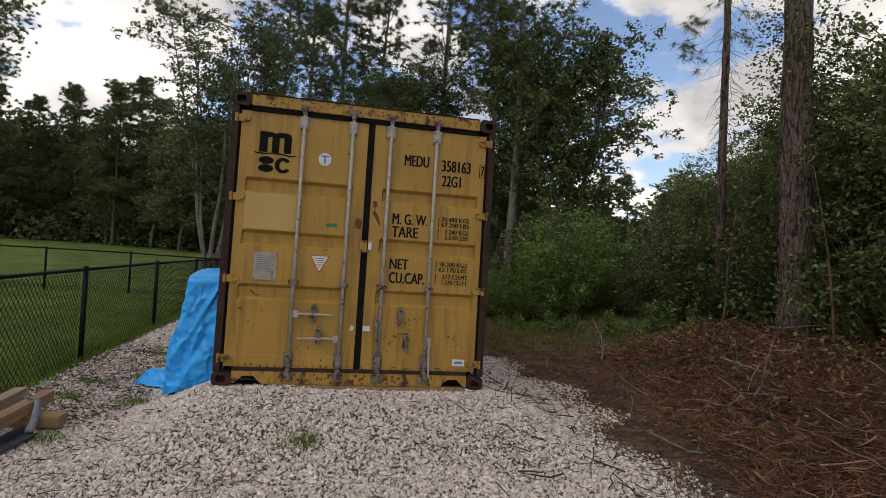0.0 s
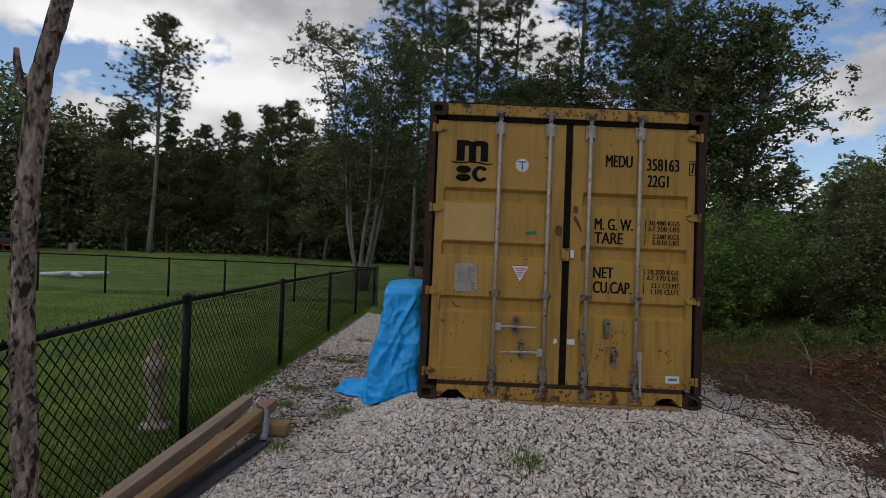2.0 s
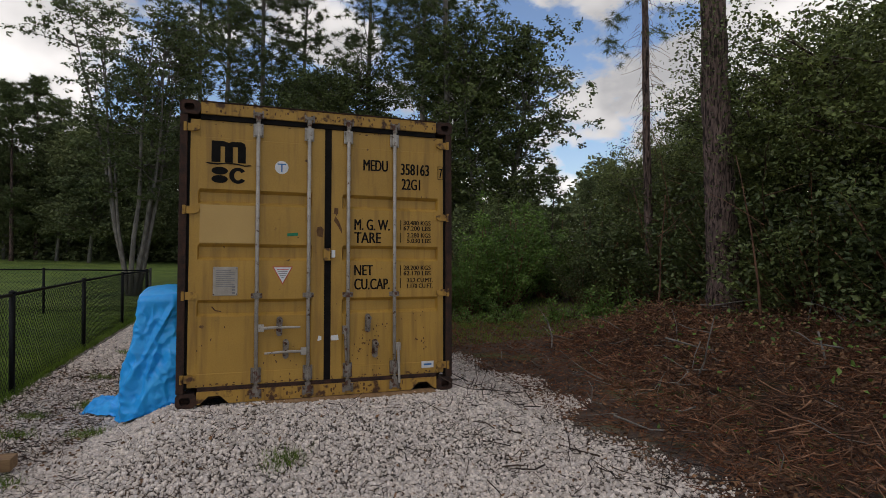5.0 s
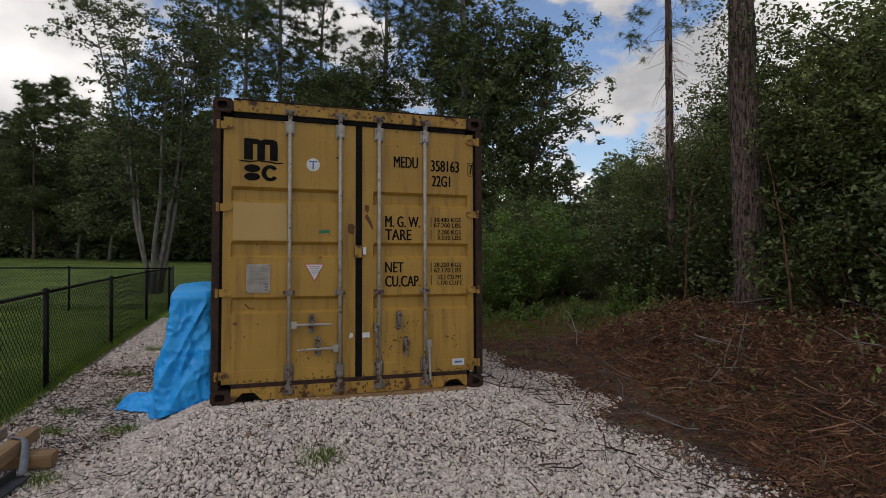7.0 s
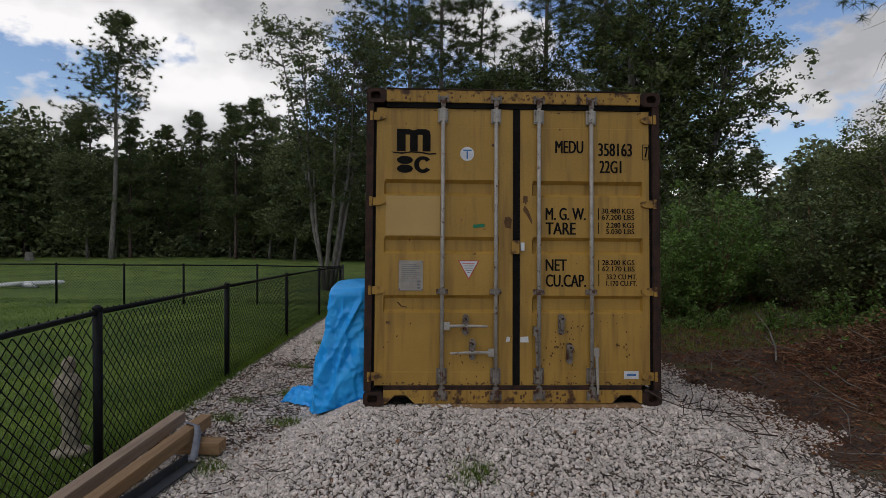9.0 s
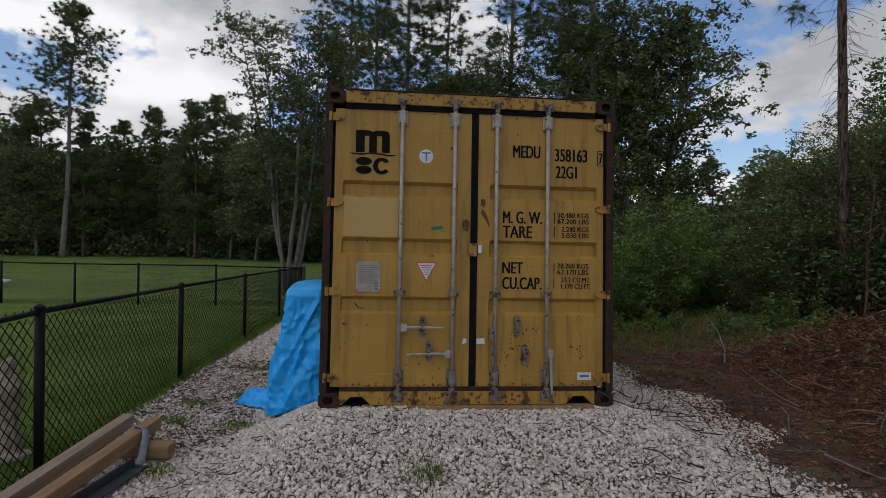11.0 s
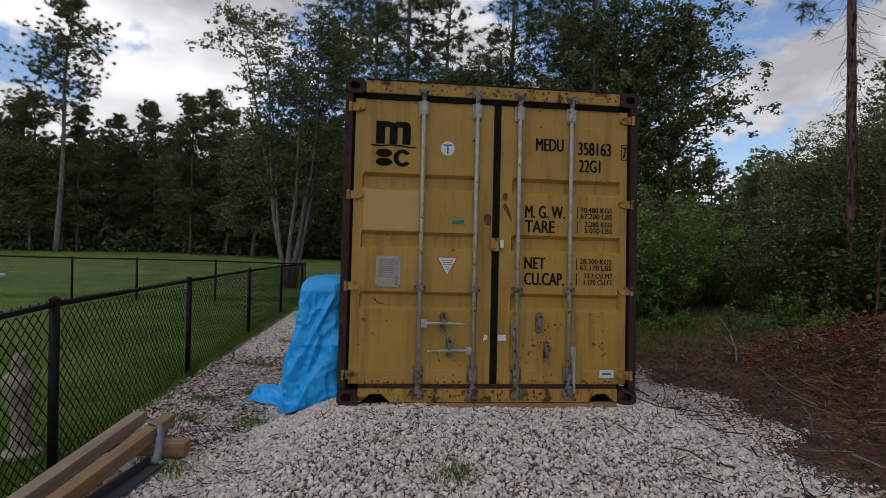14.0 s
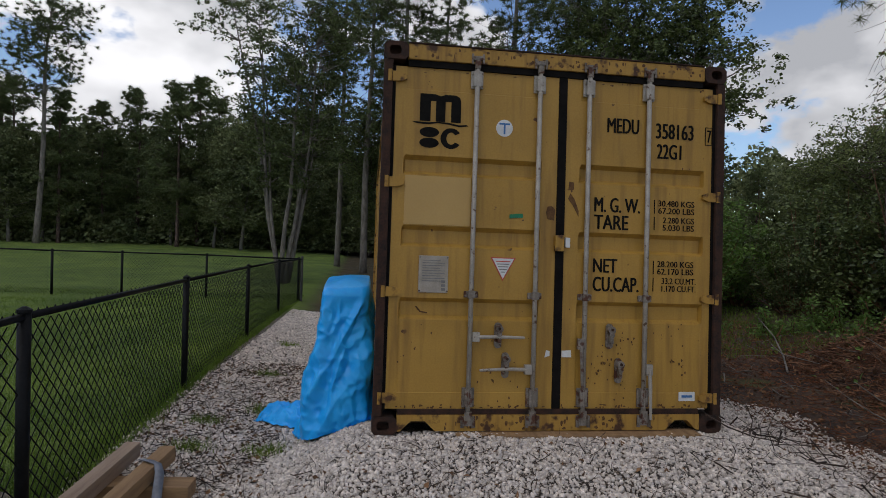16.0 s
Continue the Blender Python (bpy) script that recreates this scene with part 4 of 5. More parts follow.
tarp = empty("tarpaulin", pose(0, 0, 0))
tagged(tarp, "creased bright blue tarpaulin draped over a heap beside the container", "tarpaulin")
part("sheet", tarp_mesh(), TARP, tarp, smooth=True)
part("loose_end", tarp_flap((-0.40, 1.12, 0), (-0.93, 1.36, 0), 0.17, 0.19, 2.0), TARP, tarp, "rumpled loose end of the sheet", True)
part("loose_end", tarp_flap((-0.36, 0.92, 0), (-0.58, 0.84, 0), 0.15, 0.17, 5.0), TARP, tarp, "rumpled loose end of the sheet", True)


# ---- timbers by the fence ----
def beam(name, p, q, w, h, mat, label):
    """A squared timber from p to q, resting with its underside on that line."""
    p, q = Vector(p), Vector(q)
    d = q - p
    bm = box(-w / 2, w / 2, 0, d.length, 0, h, 0.006)
    ob = part(name, bm, mat)
    ob.matrix_world = Matrix.Translation(p) @ d.to_track_quat("Y", "Z").to_matrix().to_4x4()
    return tagged(ob, label, "timber", "timbers by the fence")


beam("timber", (-1.64, -2.15, -0.235), (-1.49, 0.11, -0.160), 0.09, 0.09, TIMBER_PALE, "weathered squared fence timber lying on the gravel")
beam("timber", (-1.48, -2.15, -0.240), (-1.255, 0.04, -0.160), 0.09, 0.09, TIMBER, "brown squared fence timber lying on a block")
beam("timber", (-1.56, -0.22, -0.262), (-1.03, -0.24, -0.272), 0.14, 0.09, TIMBER, "short timber block under the longer timbers")


def edging_mesh():
    """A black plastic strip, folded to an angle."""
    bm = bmesh.new()
    a, b = Vector((-1.40, -2.1, -0.255)), Vector((-1.15, -0.48, -0.262))
    prof = ((-0.05, 0), (0.05, 0), (0.05, 0.012), (-0.036, 0.014), (-0.040, 0.07), (-0.05, 0.07))
    ends = []
    for p in (a, b):
        ends.append([bm.verts.new((p.x + dx, p.y, p.z + dz)) for dx, dz in prof])
    n = len(prof)
    for k in range(n):
        bm.faces.new((ends[0][k], ends[0][(k + 1) % n], ends[1][(k + 1) % n], ends[1][k]))
    bm.faces.new(ends[0])
    bm.faces.new(ends[1][::-1])
    bmesh.ops.recalc_face_normals(bm, faces=bm.faces[:])
    return bm


tagged(part("edging_strip", edging_mesh(), EDGING), "black plastic edging strip lying by the timbers", "edging")


def strap_mesh():
    """A flat band that curls over the timbers and down on to the gravel."""
    pts = [(-1.335, -0.17, -0.070), (-1.275, -0.20, -0.070), (-1.228, -0.22, -0.078), (-1.204, -0.26, -0.115), (-1.185, -0.34, -0.17), (-1.165, -0.42, -0.21), (-1.155, -0.50, -0.232)]
    bm = bmesh.new()
    rows = []
    for i, p in enumerate(pts):
        d = (Vector(pts[min(i + 1, 6)]) - Vector(pts[max(i - 1, 0)])).normalized()
        s = d.cross(Vector((0.3, 0.2, 1))).normalized() * 0.026
        nrm = d.cross(s).normalized() * 0.003
        p = Vector(p)
        rows.append([bm.verts.new(v) for v in (p - s + nrm, p + s + nrm, p + s - nrm, p - s - nrm)])
    for a, b in zip(rows, rows[1:]):
        for k in range(4):
            bm.faces.new((a[k], a[(k + 1) % 4], b[(k + 1) % 4], b[k]))
    bm.faces.new(rows[0])
    bm.faces.new(rows[-1][::-1])
    bmesh.ops.recalc_face_normals(bm, faces=bm.faces[:])
    return bm


tagged(part("strap", strap_mesh(), STRAP, smooth=True), "grey plastic strap curled over the timbers", "strap")


# ---- statue ----
def statue_mesh():
    """A draped standing figure as one plain shape: a narrow robe in folds, broad upper part, rounded head, on a rough round base."""
    prof = ((0.150, 0.0), (0.160, 0.025), (0.135, 0.05), (0.085, 0.065), (0.074, 0.10), (0.066, 0.18), (0.064, 0.27), (0.072, 0.36), (0.088, 0.43), (0.104, 0.49), (0.112, 0.535), (0.104, 0.575), (0.075, 0.605), (0.046, 0.622), (0.050, 0.64), (0.058, 0.665), (0.056, 0.70), (0.040, 0.73), (0.012, 0.745))
    n = 36
    bm = bmesh.new()
    rings = []
    for r, z in prof:
        fold = 0.10 if 0.07 < z < 0.45 else 0.03
        ring = []
        for k in range(n):
            a = 2 * math.pi * k / n
            rr = r * (1 + fold * math.sin(7 * a + z * 5) + 0.12 * noise.noise((math.cos(a) * 2.2, math.sin(a) * 2.2, z * 14)))
            ring.append(bm.verts.new((rr * math.cos(a) + 0.012 * math.sin(z * 9), rr * 0.82 * math.sin(a) - (0.02 if 0.42 < z < 0.56 and math.sin(a) < -0.3 else 0), z)))
        rings.append(ring)
    for a, b in zip(rings, rings[1:]):
        for k in range(n):
            bm.faces.new((a[k], a[(k + 1) % n], b[(k + 1) % n], b[k]))
    bm.faces.new(rings[0][::-1])
    bm.faces.new(rings[-1])
    return bm


statue = part("garden_statue", statue_mesh(), CONCRETE, smooth=True)
statue.matrix_world = pose(-2.05, -0.42, ground_z(-2.05, -0.42) - 0.01, 0, 0, 20) @ Matrix.Diagonal((0.80, 0.80, 0.96, 1))
tagged(statue, "weathered cast-stone garden figure standing on the lawn behind the fence", "statue")


# ---- trees ----
def limb_path(start, heading, length, rng, steps=5, wander=0.18, rise=0.12):
    p, d = Vector(start), Vector(heading).normalized()
    pts = [p.copy()]
    for _ in range(steps):
        d = (d + Vector((rng.uniform(-wander, wander), rng.uniform(-wander, wander), rng.uniform(-wander, wander) * 0.6 + rise))).normalized()
        p = p + d * length / steps
        pts.append(p.copy())
    return pts


def broadleaf(name, seed, height, spread, stems, crown_from, blobs, per_blob, leaf, bark, leaf_mat, label, radius=0.10, blob_r=0.55, lean=0.22, part_label="grey bark"):
    """A tree with one or more stems, limbs and a ragged crown of leaves in clumps."""
    rng, nr = random.Random(seed), np.random.default_rng(seed)
    tree = empty(name)
    tagged(tree, label, "tree")
    wood = bmesh.new()
    ends = []
    for s in range(stems):
        a = 2 * math.pi * s / stems + rng.uniform(-0.4, 0.4)
        out = lean * (0.3 if stems == 1 else 1)
        pts = limb_path((0.12 * math.cos(a) * (stems > 1), 0.12 * math.sin(a) * (stems > 1), -0.1), (out * math.cos(a), out * math.sin(a), 1), height * rng.uniform(0.78, 0.95), rng, 8, 0.10, 0.05)
        rad = radius * rng.uniform(0.7, 1.1)
        tube(pts, [rad * (1 - 0.85 * i / 8) for i in range(9)], 7, wood)
        for i in range(2, 9):
            z = pts[i].z
            if z < crown_from * 0.8:
                continue
            for _ in range(max(1, blobs // (stems * 6))):
                b = rng.uniform(0, 2 * math.pi)
                t = (z - crown_from) / max(0.1, height - crown_from)
                reach = spread * (0.35 + 0.65 * math.sin(math.pi * min(1, max(0.05, t * 0.85 + 0.12)))) * rng.uniform(0.35, 1.0)
                br = limb_path(pts[i], (math.cos(b), math.sin(b), rng.uniform(0.0, 0.7)), reach, rng, 3, 0.25, 0.06)
                tube(br, [rad * 0.30, rad * 0.2, rad * 0.13, rad * 0.06], 4, wood, False)
                ends += [(br[-1], 1.0), (br[2], 0.8)]
    part("trunk", wood, bark, tree, part_label, True)
    pts = []
    for e, k in ends:
        n = int(per_blob * k * rng.uniform(0.5, 1.4))
        for q in range(5):
            m = max(3, n // 5)
            c = nr.normal(size=(m, 3))
            c *= (nr.uniform(0, 1, m) ** 0.5 / np.linalg.norm(c, axis=1))[:, None] * np.array([1, 1, 0.6]) * blob_r * rng.uniform(0.25, 0.55)
            pts.append(c + np.array(e) + nr.normal(size=3) * np.array([0.55, 0.55, 0.4]) * blob_r)
    hang("crown", leaves("crown", np.concatenate(pts), leaf, leaf * 0.55, nr), leaf_mat, tree)
    return tree


def rough_trunk(axis, radii, bm, seed, rings=90, sides=22):
    """A trunk with raised plates of bark."""
    n = len(axis) - 1
    last = None
    for j in range(rings + 1):
        s = (j / rings) ** 1.8 * n
        i = min(n - 1, int(s))
        c = axis[i].lerp(axis[i + 1], s - i)
        r = radii[i] + (radii[i + 1] - radii[i]) * (s - i)
        ring = []
        for k in range(sides):
            a = 2 * math.pi * k / sides
            d = noise.voronoi((math.cos(a) * 3.2, math.sin(a) * 3.2, c.z * 5.5 + seed))[0]
            rr = r * (0.87 + 0.36 * min(0.5, d[1] - d[0]) + 0.05 * noise.noise((math.cos(a) * 2, math.sin(a) * 2, c.z * 1.3)))
            ring.append(bm.verts.new((c.x + rr * math.cos(a), c.y + rr * math.sin(a), c.z)))
        if last:
            for k in range(sides):
                bm.faces.new((last[k], last[(k + 1) % sides], ring[(k + 1) % sides], ring[k]))
        last = ring
    return bm


def pine(name, seed, height, crown_from, spread, radius, tufts, needle, label, bark=None, droop=0.0, lean=(0, 0), whorls=11, width=0.012, per=16, plates=False):
    """A pine: a tall bare trunk, stubs, thin limbs in whorls and tufts of needles at their ends."""
    rng, nr = random.Random(seed), np.random.default_rng(seed)
    tree = empty(name)
    tagged(tree, label, "tree")
    wood = bmesh.new()
    axis = [Vector((lean[0] * t * height + 0.10 * noise.noise((seed, t * 2.2, 0)) * t * 3, lean[1] * t * height + 0.10 * noise.noise((seed + 9, t * 2.2, 0)) * t * 3, -0.15 + t * (height + 0.15))) for t in (i / 16 for i in range(17))]
    radii = [radius * (1.25 if i == 0 else 1.0) * (1 - 0.82 * (i / 16) ** 1.2) for i in range(17)]
    if plates:
        rough_trunk(axis, radii, wood, seed)
    else:
        tube(axis, radii, 12, wood)

    def on_axis(z):
        t = min(0.999, max(0, z / height)) * 16
        i = int(t)
        return axis[i].lerp(axis[i + 1], t - i)
    for k in range(10):
        z = rng.uniform(0.25, 1.0) * crown_from
        b = rng.uniform(0, 2 * math.pi)
        tube(limb_path(on_axis(z), (math.cos(b), math.sin(b), rng.uniform(-0.3, 0.3)), rng.uniform(0.2, 1.0), rng, 3, 0.25, 0), [0.014, 0.01, 0.007, 0.003], 4, wood, False)
    cents = []
    for w in range(whorls):
        t = w / (whorls - 1)
        z = crown_from + (height - crown_from) * (t + rng.uniform(-0.03, 0.03))
        reach = spread * math.sqrt(max(0.03, 1 - (t * 0.97) ** 1.7)) * (0.75 + 0.25 * min(1, t * 5))
        for q in range(rng.randint(3, 5)):
            b = rng.uniform(0, 2 * math.pi)
            r = reach * rng.uniform(0.45, 1.05)
            br = limb_path(on_axis(min(z + rng.uniform(-0.5, 0.5), height * 0.99)), (math.cos(b), math.sin(b), rng.uniform(0.0, 0.8)), r, rng, 4, 0.25, 0.06)
            tube(br, [max(0.01, radius * 0.16), radius * 0.12, radius * 0.09, radius * 0.06, 0.004], 4, wood, False)
            for _ in range(max(4, tufts // 3)):
                i = rng.choice((2, 3, 3, 4, 4))
                s = 0.14 + 0.13 * r
                tip = np.array(br[i]) + nr.normal(size=3) * np.array([s, s, s * 0.6]) + np.array([0, 0, 0.10 * s])
                tube([br[i], br[i].lerp(Vector(tip), 0.5) - Vector((0, 0, 0.05 * s)), tip], [radius * 0.05, radius * 0.04, 0.003], 3, wood, False)
                cents.append(tip)
    part("trunk", wood, bark or BARK, tree, "scaly brown bark" if not bark else "grey bark", True)
    hang("crown", needles("crown", np.array(cents), needle * 1.15, width, per * 3, nr, droop), NEEDLE, tree)
    return tree


def stand(tree, x, y, turn=0.0, sink=0.05, scale=1.0):
    tree.matrix_world = pose(x, y, ground_z(x, y) - sink, 0, 0, turn) @ Matrix.Scale(scale, 4)
    return tree


def again(tree, x, y, turn, scale, sink=0.05):
    tree2 = copy_thing(tree, pose(x, y, ground_z(x, y) - sink, 0, 0, turn))
    tree2.scale = (scale, scale, scale)
    return tree2


# the many-stemmed tree behind the fence corner
stand(broadleaf("oak_tree", 3, 9.9, 1.75, 9, 3.9, 300, 80, 0.10, BARK_PALE, LEAF_OAK, "many-stemmed tree with pale grey stems behind the fence corner", 0.085, 0.42, 0.20), -2.85, 15.6, 20)
# the lone tall pine beyond the lawn
stand(pine("pine_tree", 5, 15.4, 8.2, 3.3, 0.17, 66, 0.21, "tall slender pine beyond the lawn", BARK_PALE, 0.0, (0.05, 0), 12, 0.032, 13), -19.8, 33.0)
# pines behind the container
p_a = stand(pine("pine_tree", 11, 15.5, 6.6, 2.9, 0.17, 36, 0.24, "tall pine with a pale trunk in the wood behind the container", BARK_PALE, 0.0, (0.0, 0), 12, 0.028, 16), 7.45, 14.5)
p_b = stand(pine("pine_tree", 12, 16.5, 7.0, 2.8, 0.14, 36, 0.24, "tall pine with a pale trunk in the wood behind the container", BARK_PALE, 0.0, (0.01, 0), 12, 0.028, 16), 7.0, 16.2)
again(p_a, 5.6, 19.6, 70, 1.0)
again(p_b, 1.3, 21.0, 150, 1.05)
again(p_a, -0.3, 21.8, 200, 0.95)
again(p_b, -1.6, 24.5, 40, 1.0)
again(p_a, 3.2, 22.0, 300, 0.9)
# dark broadleaf trees behind and beside the container
d_a = stand(broadleaf("broadleaf_tree", 21, 9.6, 2.2, 2, 2.0, 190, 105, 0.14, BARK_PALE, LEAF, "dense dark green broadleaf tree in the wood", 0.15, 0.72, 0.10), 9.2, 14.0)
d_b = stand(broadleaf("broadleaf_tree", 22, 9.8, 2.7, 1, 3.4, 130, 130, 0.13, BARK, LEAF, "dark green broadleaf tree in the wood", 0.16, 0.75, 0.10), 5.4, 18.5)
again(d_a, 3.0, 19.0, 120, 0.90)
again(d_b, 7.9, 17.6, 200, 1.02)
again(d_b, 0.6, 23.5, 80, 0.85)

# the two trunks by the brush pile
stand(pine("pine_tree", 31, 14.0, 10.0, 3.0, 0.265, 20, 0.30, "thick old pine with scaly bark behind the brush pile", BARK, 0.0, (-0.085, 0.0), 8, 0.02, 14, True), 8.0, 2.1)
stand(pine("pine_tree", 32, 13.0, 9.5, 2.2, 0.105, 16, 0.30, "thin half-dead pine beside the drive", BARK, 0.0, (-0.060, 0.0), 7, 0.02, 14, True), 8.92, 5.0)


def snag_trunk():
    """A slim leaning trunk with flaking bark."""
    axis = [Vector(p) for p in ((-1.548, -2.45, -0.35), (-1.562, -2.45, 0.2), (-1.592, -2.45, 0.8), (-1.600, -2.45, 1.3), (-1.588, -2.44, 1.65), (-1.548, -2.45, 2.0), (-1.462, -2.45, 2.35), (-1.32, -2.43, 3.0), (-1.10, -2.42, 4.2))]
    return rough_trunk(axis, [0.060, 0.050, 0.051, 0.047, 0.049, 0.043, 0.040, 0.036, 0.028], bmesh.new(), 3, 150, 16)


snag = empty("young_pine", pose(0, 0, 0))
tagged(snag, "slim leaning pine trunk with flaking bark in front of the fence", "tree")
part("trunk", snag_trunk(), BARK_FLAKY, snag, "flaking grey-brown bark", True)
part("branch_stub", tube([(-1.575, -2.45, 1.90), (-1.622, -2.47, 1.95), (-1.640, -2.47, 2.05), (-1.643, -2.47, 2.10)], [0.022, 0.018, 0.014, 0.010], 8), BARK_FLAKY, snag, "broken branch stub", True)
part("branch_stub", tube([(-1.60, -2.45, 1.02), (-1.64, -2.45, 1.05), (-1.665, -2.45, 1.07)], [0.016, 0.012, 0.007], 7), BARK_FLAKY, snag, "broken branch stub", True)
rk = random.Random(31)
for _ in range(46):
    fz = rk.uniform(0.1, 2.5)
    fa = rk.uniform(2.9, 6.6)
    fx = np.interp(fz, (0.2, 0.8, 1.3, 1.65, 2.0, 2.35, 3.0), (-1.562, -1.592, -1.600, -1.588, -1.548, -1.462, -1.32))
    flake = box(-0.012, 0.012, -0.003, 0.003, -rk.uniform(0.012, 0.035), rk.uniform(0.012, 0.035), 0.002)
    fo = part("bark_flake", flake, BARK_FLAKY, snag)
    fo.matrix_world = pose(fx + 0.049 * math.cos(fa), -2.45 + 0.049 * math.sin(fa), fz, rk.uniform(-12, 12), 0, math.degrees(fa) - 90 + rk.uniform(-15, 15))


def sapling(seed, h, label):
    rng = random.Random(seed)
    bm = tube(limb_path((0, 0, -0.05), (rng.uniform(-0.15, 0.15), rng.uniform(-0.15, 0.15), 1), h, rng, 7, 0.09, 0.05), [0.022 * (1 - 0.1 * i) for i in range(8)], 6)
    for _ in range(5):
        z = rng.uniform(0.4, 0.9) * h
        a = rng.uniform(0, 6.28)
        tube(limb_path((0, 0, z), (math.cos(a), math.sin(a), 0.5), rng.uniform(0.4, 1.0), rng, 4, 0.3, 0), [0.008, 0.007, 0.005, 0.004, 0.002], 4, bm, False)
    return tagged(part("sapling", bm, TWIG, smooth=True), label, "sapling", "saplings at the edge of the wood")


rs = random.Random(17)
for k, (x, y) in enumerate(((7.22, 0.75), (8.5, 2.6), (9.0, 3.9), (7.1, 2.7), (8.2, 0.9), (8.0, -0.4), (8.6, 4.3), (8.5, -1.3))):
    sapling(100 + k, rs.uniform(1.6, 3.4), "thin bare sapling stem standing in the undergrowth").matrix_world = pose(x, y, ground_z(x, y))


def vine():
    """Creeper leaves round the thick pine's trunk, above and below."""
    nr = np.random.default_rng(8)
    n = 2200
    z = np.where(nr.uniform(0, 1, n) < 0.7, nr.normal(4.7, 0.55, n), nr.uniform(0.5, 5, n))
    a = nr.uniform(0, 2 * math.pi, n)
    r = 0.27 + np.abs(nr.normal(0, 0.28, n)) * np.clip((z - 3.2) / 1.2, 0.12, 1)
    return leaves("creeper", np.stack([8.0 - 0.085 * z + r * np.cos(a), 2.1 + r * np.sin(a), z], 1), 0.055, 0.036, nr)


tagged(hang("creeper", vine(), LEAF), "creeper leaves climbing the thick pine's trunk", "creeper", kind="stuff")


def strands():
    """Dead vine strands and twigs that hang about the thin pine."""
    rng = random.Random(4)
    bm = bmesh.new()
    for _ in range(130):
        z = rng.uniform(3.6, 7.2)
        a = rng.uniform(0, 6.28)
        p = Vector((8.92 - 0.060 * z + 0.1 * math.cos(a), 5.0 + 0.1 * math.sin(a), z))
        tube(limb_path(p, (math.cos(a), math.sin(a), rng.uniform(-1.4, 0.1)), rng.uniform(0.2, 0.65), rng, 5, 0.4, -0.12), [0.006, 0.005, 0.004, 0.004, 0.003, 0.002], 3, bm, False)
    return bm


def sprays():
    """Tufts of needles on the thin pine's lowest living twigs."""
    nr = np.random.default_rng(12)
    hub = np.array([(7.9, 4.9, 5.3), (7.75, 5.0, 6.1), (8.75, 4.8, 5.9), (8.95, 4.9, 6.4), (8.1, 4.8, 6.6), (7.6, 5.0, 5.6)])
    c = hub[nr.integers(0, len(hub), 60)] + nr.normal(size=(60, 3)) * np.array([0.13, 0.13, 0.10])
    return needles("needle_sprays", c, 0.17, 0.007, 40, nr, 0.3)


tagged(hang("needle_sprays", sprays(), NEEDLE), "drooping green needle tufts on the thin pine", "pine needles", kind="stuff")
tagged(part("dead_strands", strands(), TWIG), "dead vine strands hanging about the thin pine", "vine", kind="stuff")


# ---- undergrowth ----
def bush(name, seed, r, h, n, leaf, mat, label, clumps=26):
    rng, nr = random.Random(seed), np.random.default_rng(seed)
    ob = empty(name)
    tagged(ob, label, "bush")
    wood = bmesh.new()
    pts = []
    for k in range(clumps):
        b = rng.uniform(0, 2 * math.pi)
        rr = r * math.sqrt(rng.uniform(0.02, 1))
        hh = h * rng.uniform(0.35, 1.0) * (1 - 0.45 * (rr / r) ** 2)
        br = limb_path((0.2 * rr * math.cos(b), 0.2 * rr * math.sin(b), -0.05), (rr * 0.8 * math.cos(b), rr * 0.8 * math.sin(b), hh), math.hypot(rr * 0.8, hh), rng, 4, 0.12, 0.02)
        tube(br, [0.016, 0.013, 0.010, 0.007, 0.003], 4, wood, False)
        for i, share in ((2, 0.25), (3, 0.35), (4, 0.40)):
            s = 0.05 * r + 0.03
            pts.append(nr.normal(size=(int(n / clumps * share), 3)) * np.array([s, s, s * 0.9]) + np.array(br[i]))
    part("stem", wood, TWIG, ob)
    c = np.concatenate(pts)
    c[:, 2] = np.maximum(c[:, 2], 0.03)
    hang("foliage", leaves("foliage", c, leaf, leaf * 0.5, nr), mat, ob)
    return ob


sb = stand(bush("shrub", 41, 1.15, 2.9, 10000, 0.085, LEAF_BRIGHT, "fresh light green shrub at the edge of the wood", 80), 6.3, 7.0)
again(sb, 5.35, 6.7, 100, 0.62)
again(sb, 7.7, 7.4, 200, 0.8)
again(sb, 4.85, 7.3, 300, 0.5)
db = stand(bush("shrub", 42, 1.5, 2.6, 10000, 0.085, LEAF, "dark green shrub in the undergrowth", 70), 8.6, 6.4)
for x, y, a, s in ((9.3, 4.6, 40, 1.15), (9.9, 5.6, 90, 0.9), (9.4, 2.8, 130, 1.2), (8.8, 0.9, 200, 1.1), (8.6, -0.9, 260, 1.15), (8.3, -2.6, 10, 1.1), (7.9, 6.0, 320, 0.6), (10.4, 6.9, 70, 1.3), (6.2, 8.4, 150, 0.8), (4.6, 9.0, 220, 0.8), (7.4, 9.2, 30, 1.0), (10.5, 3.6, 300, 1.2), (10.2, 0.6, 100, 1.2), (9.6, -2.2, 180, 1.2), (11.8, 6.0, 10, 1.3), (4.0, 11.0, 60, 0.9), (8.4, 11.0, 250, 1.2)):
    again(db, x, y, a, s)

# low weeds along the foot of the undergrowth
wd = stand(bush("weed", 43, 0.26, 0.50, 300, 0.065, LEAF_BRIGHT, "small leafy weed at the foot of the undergrowth", 9), 5.3, 5.3)
rw = random.Random(23)
for k in range(22):
    again(wd, 4.4 + 0.19 * k + rw.uniform(-0.2, 0.2), 6.0 - 0.11 * k + rw.uniform(-0.5, 0.4), rw.uniform(0, 360), rw.uniform(0.5, 1.3))

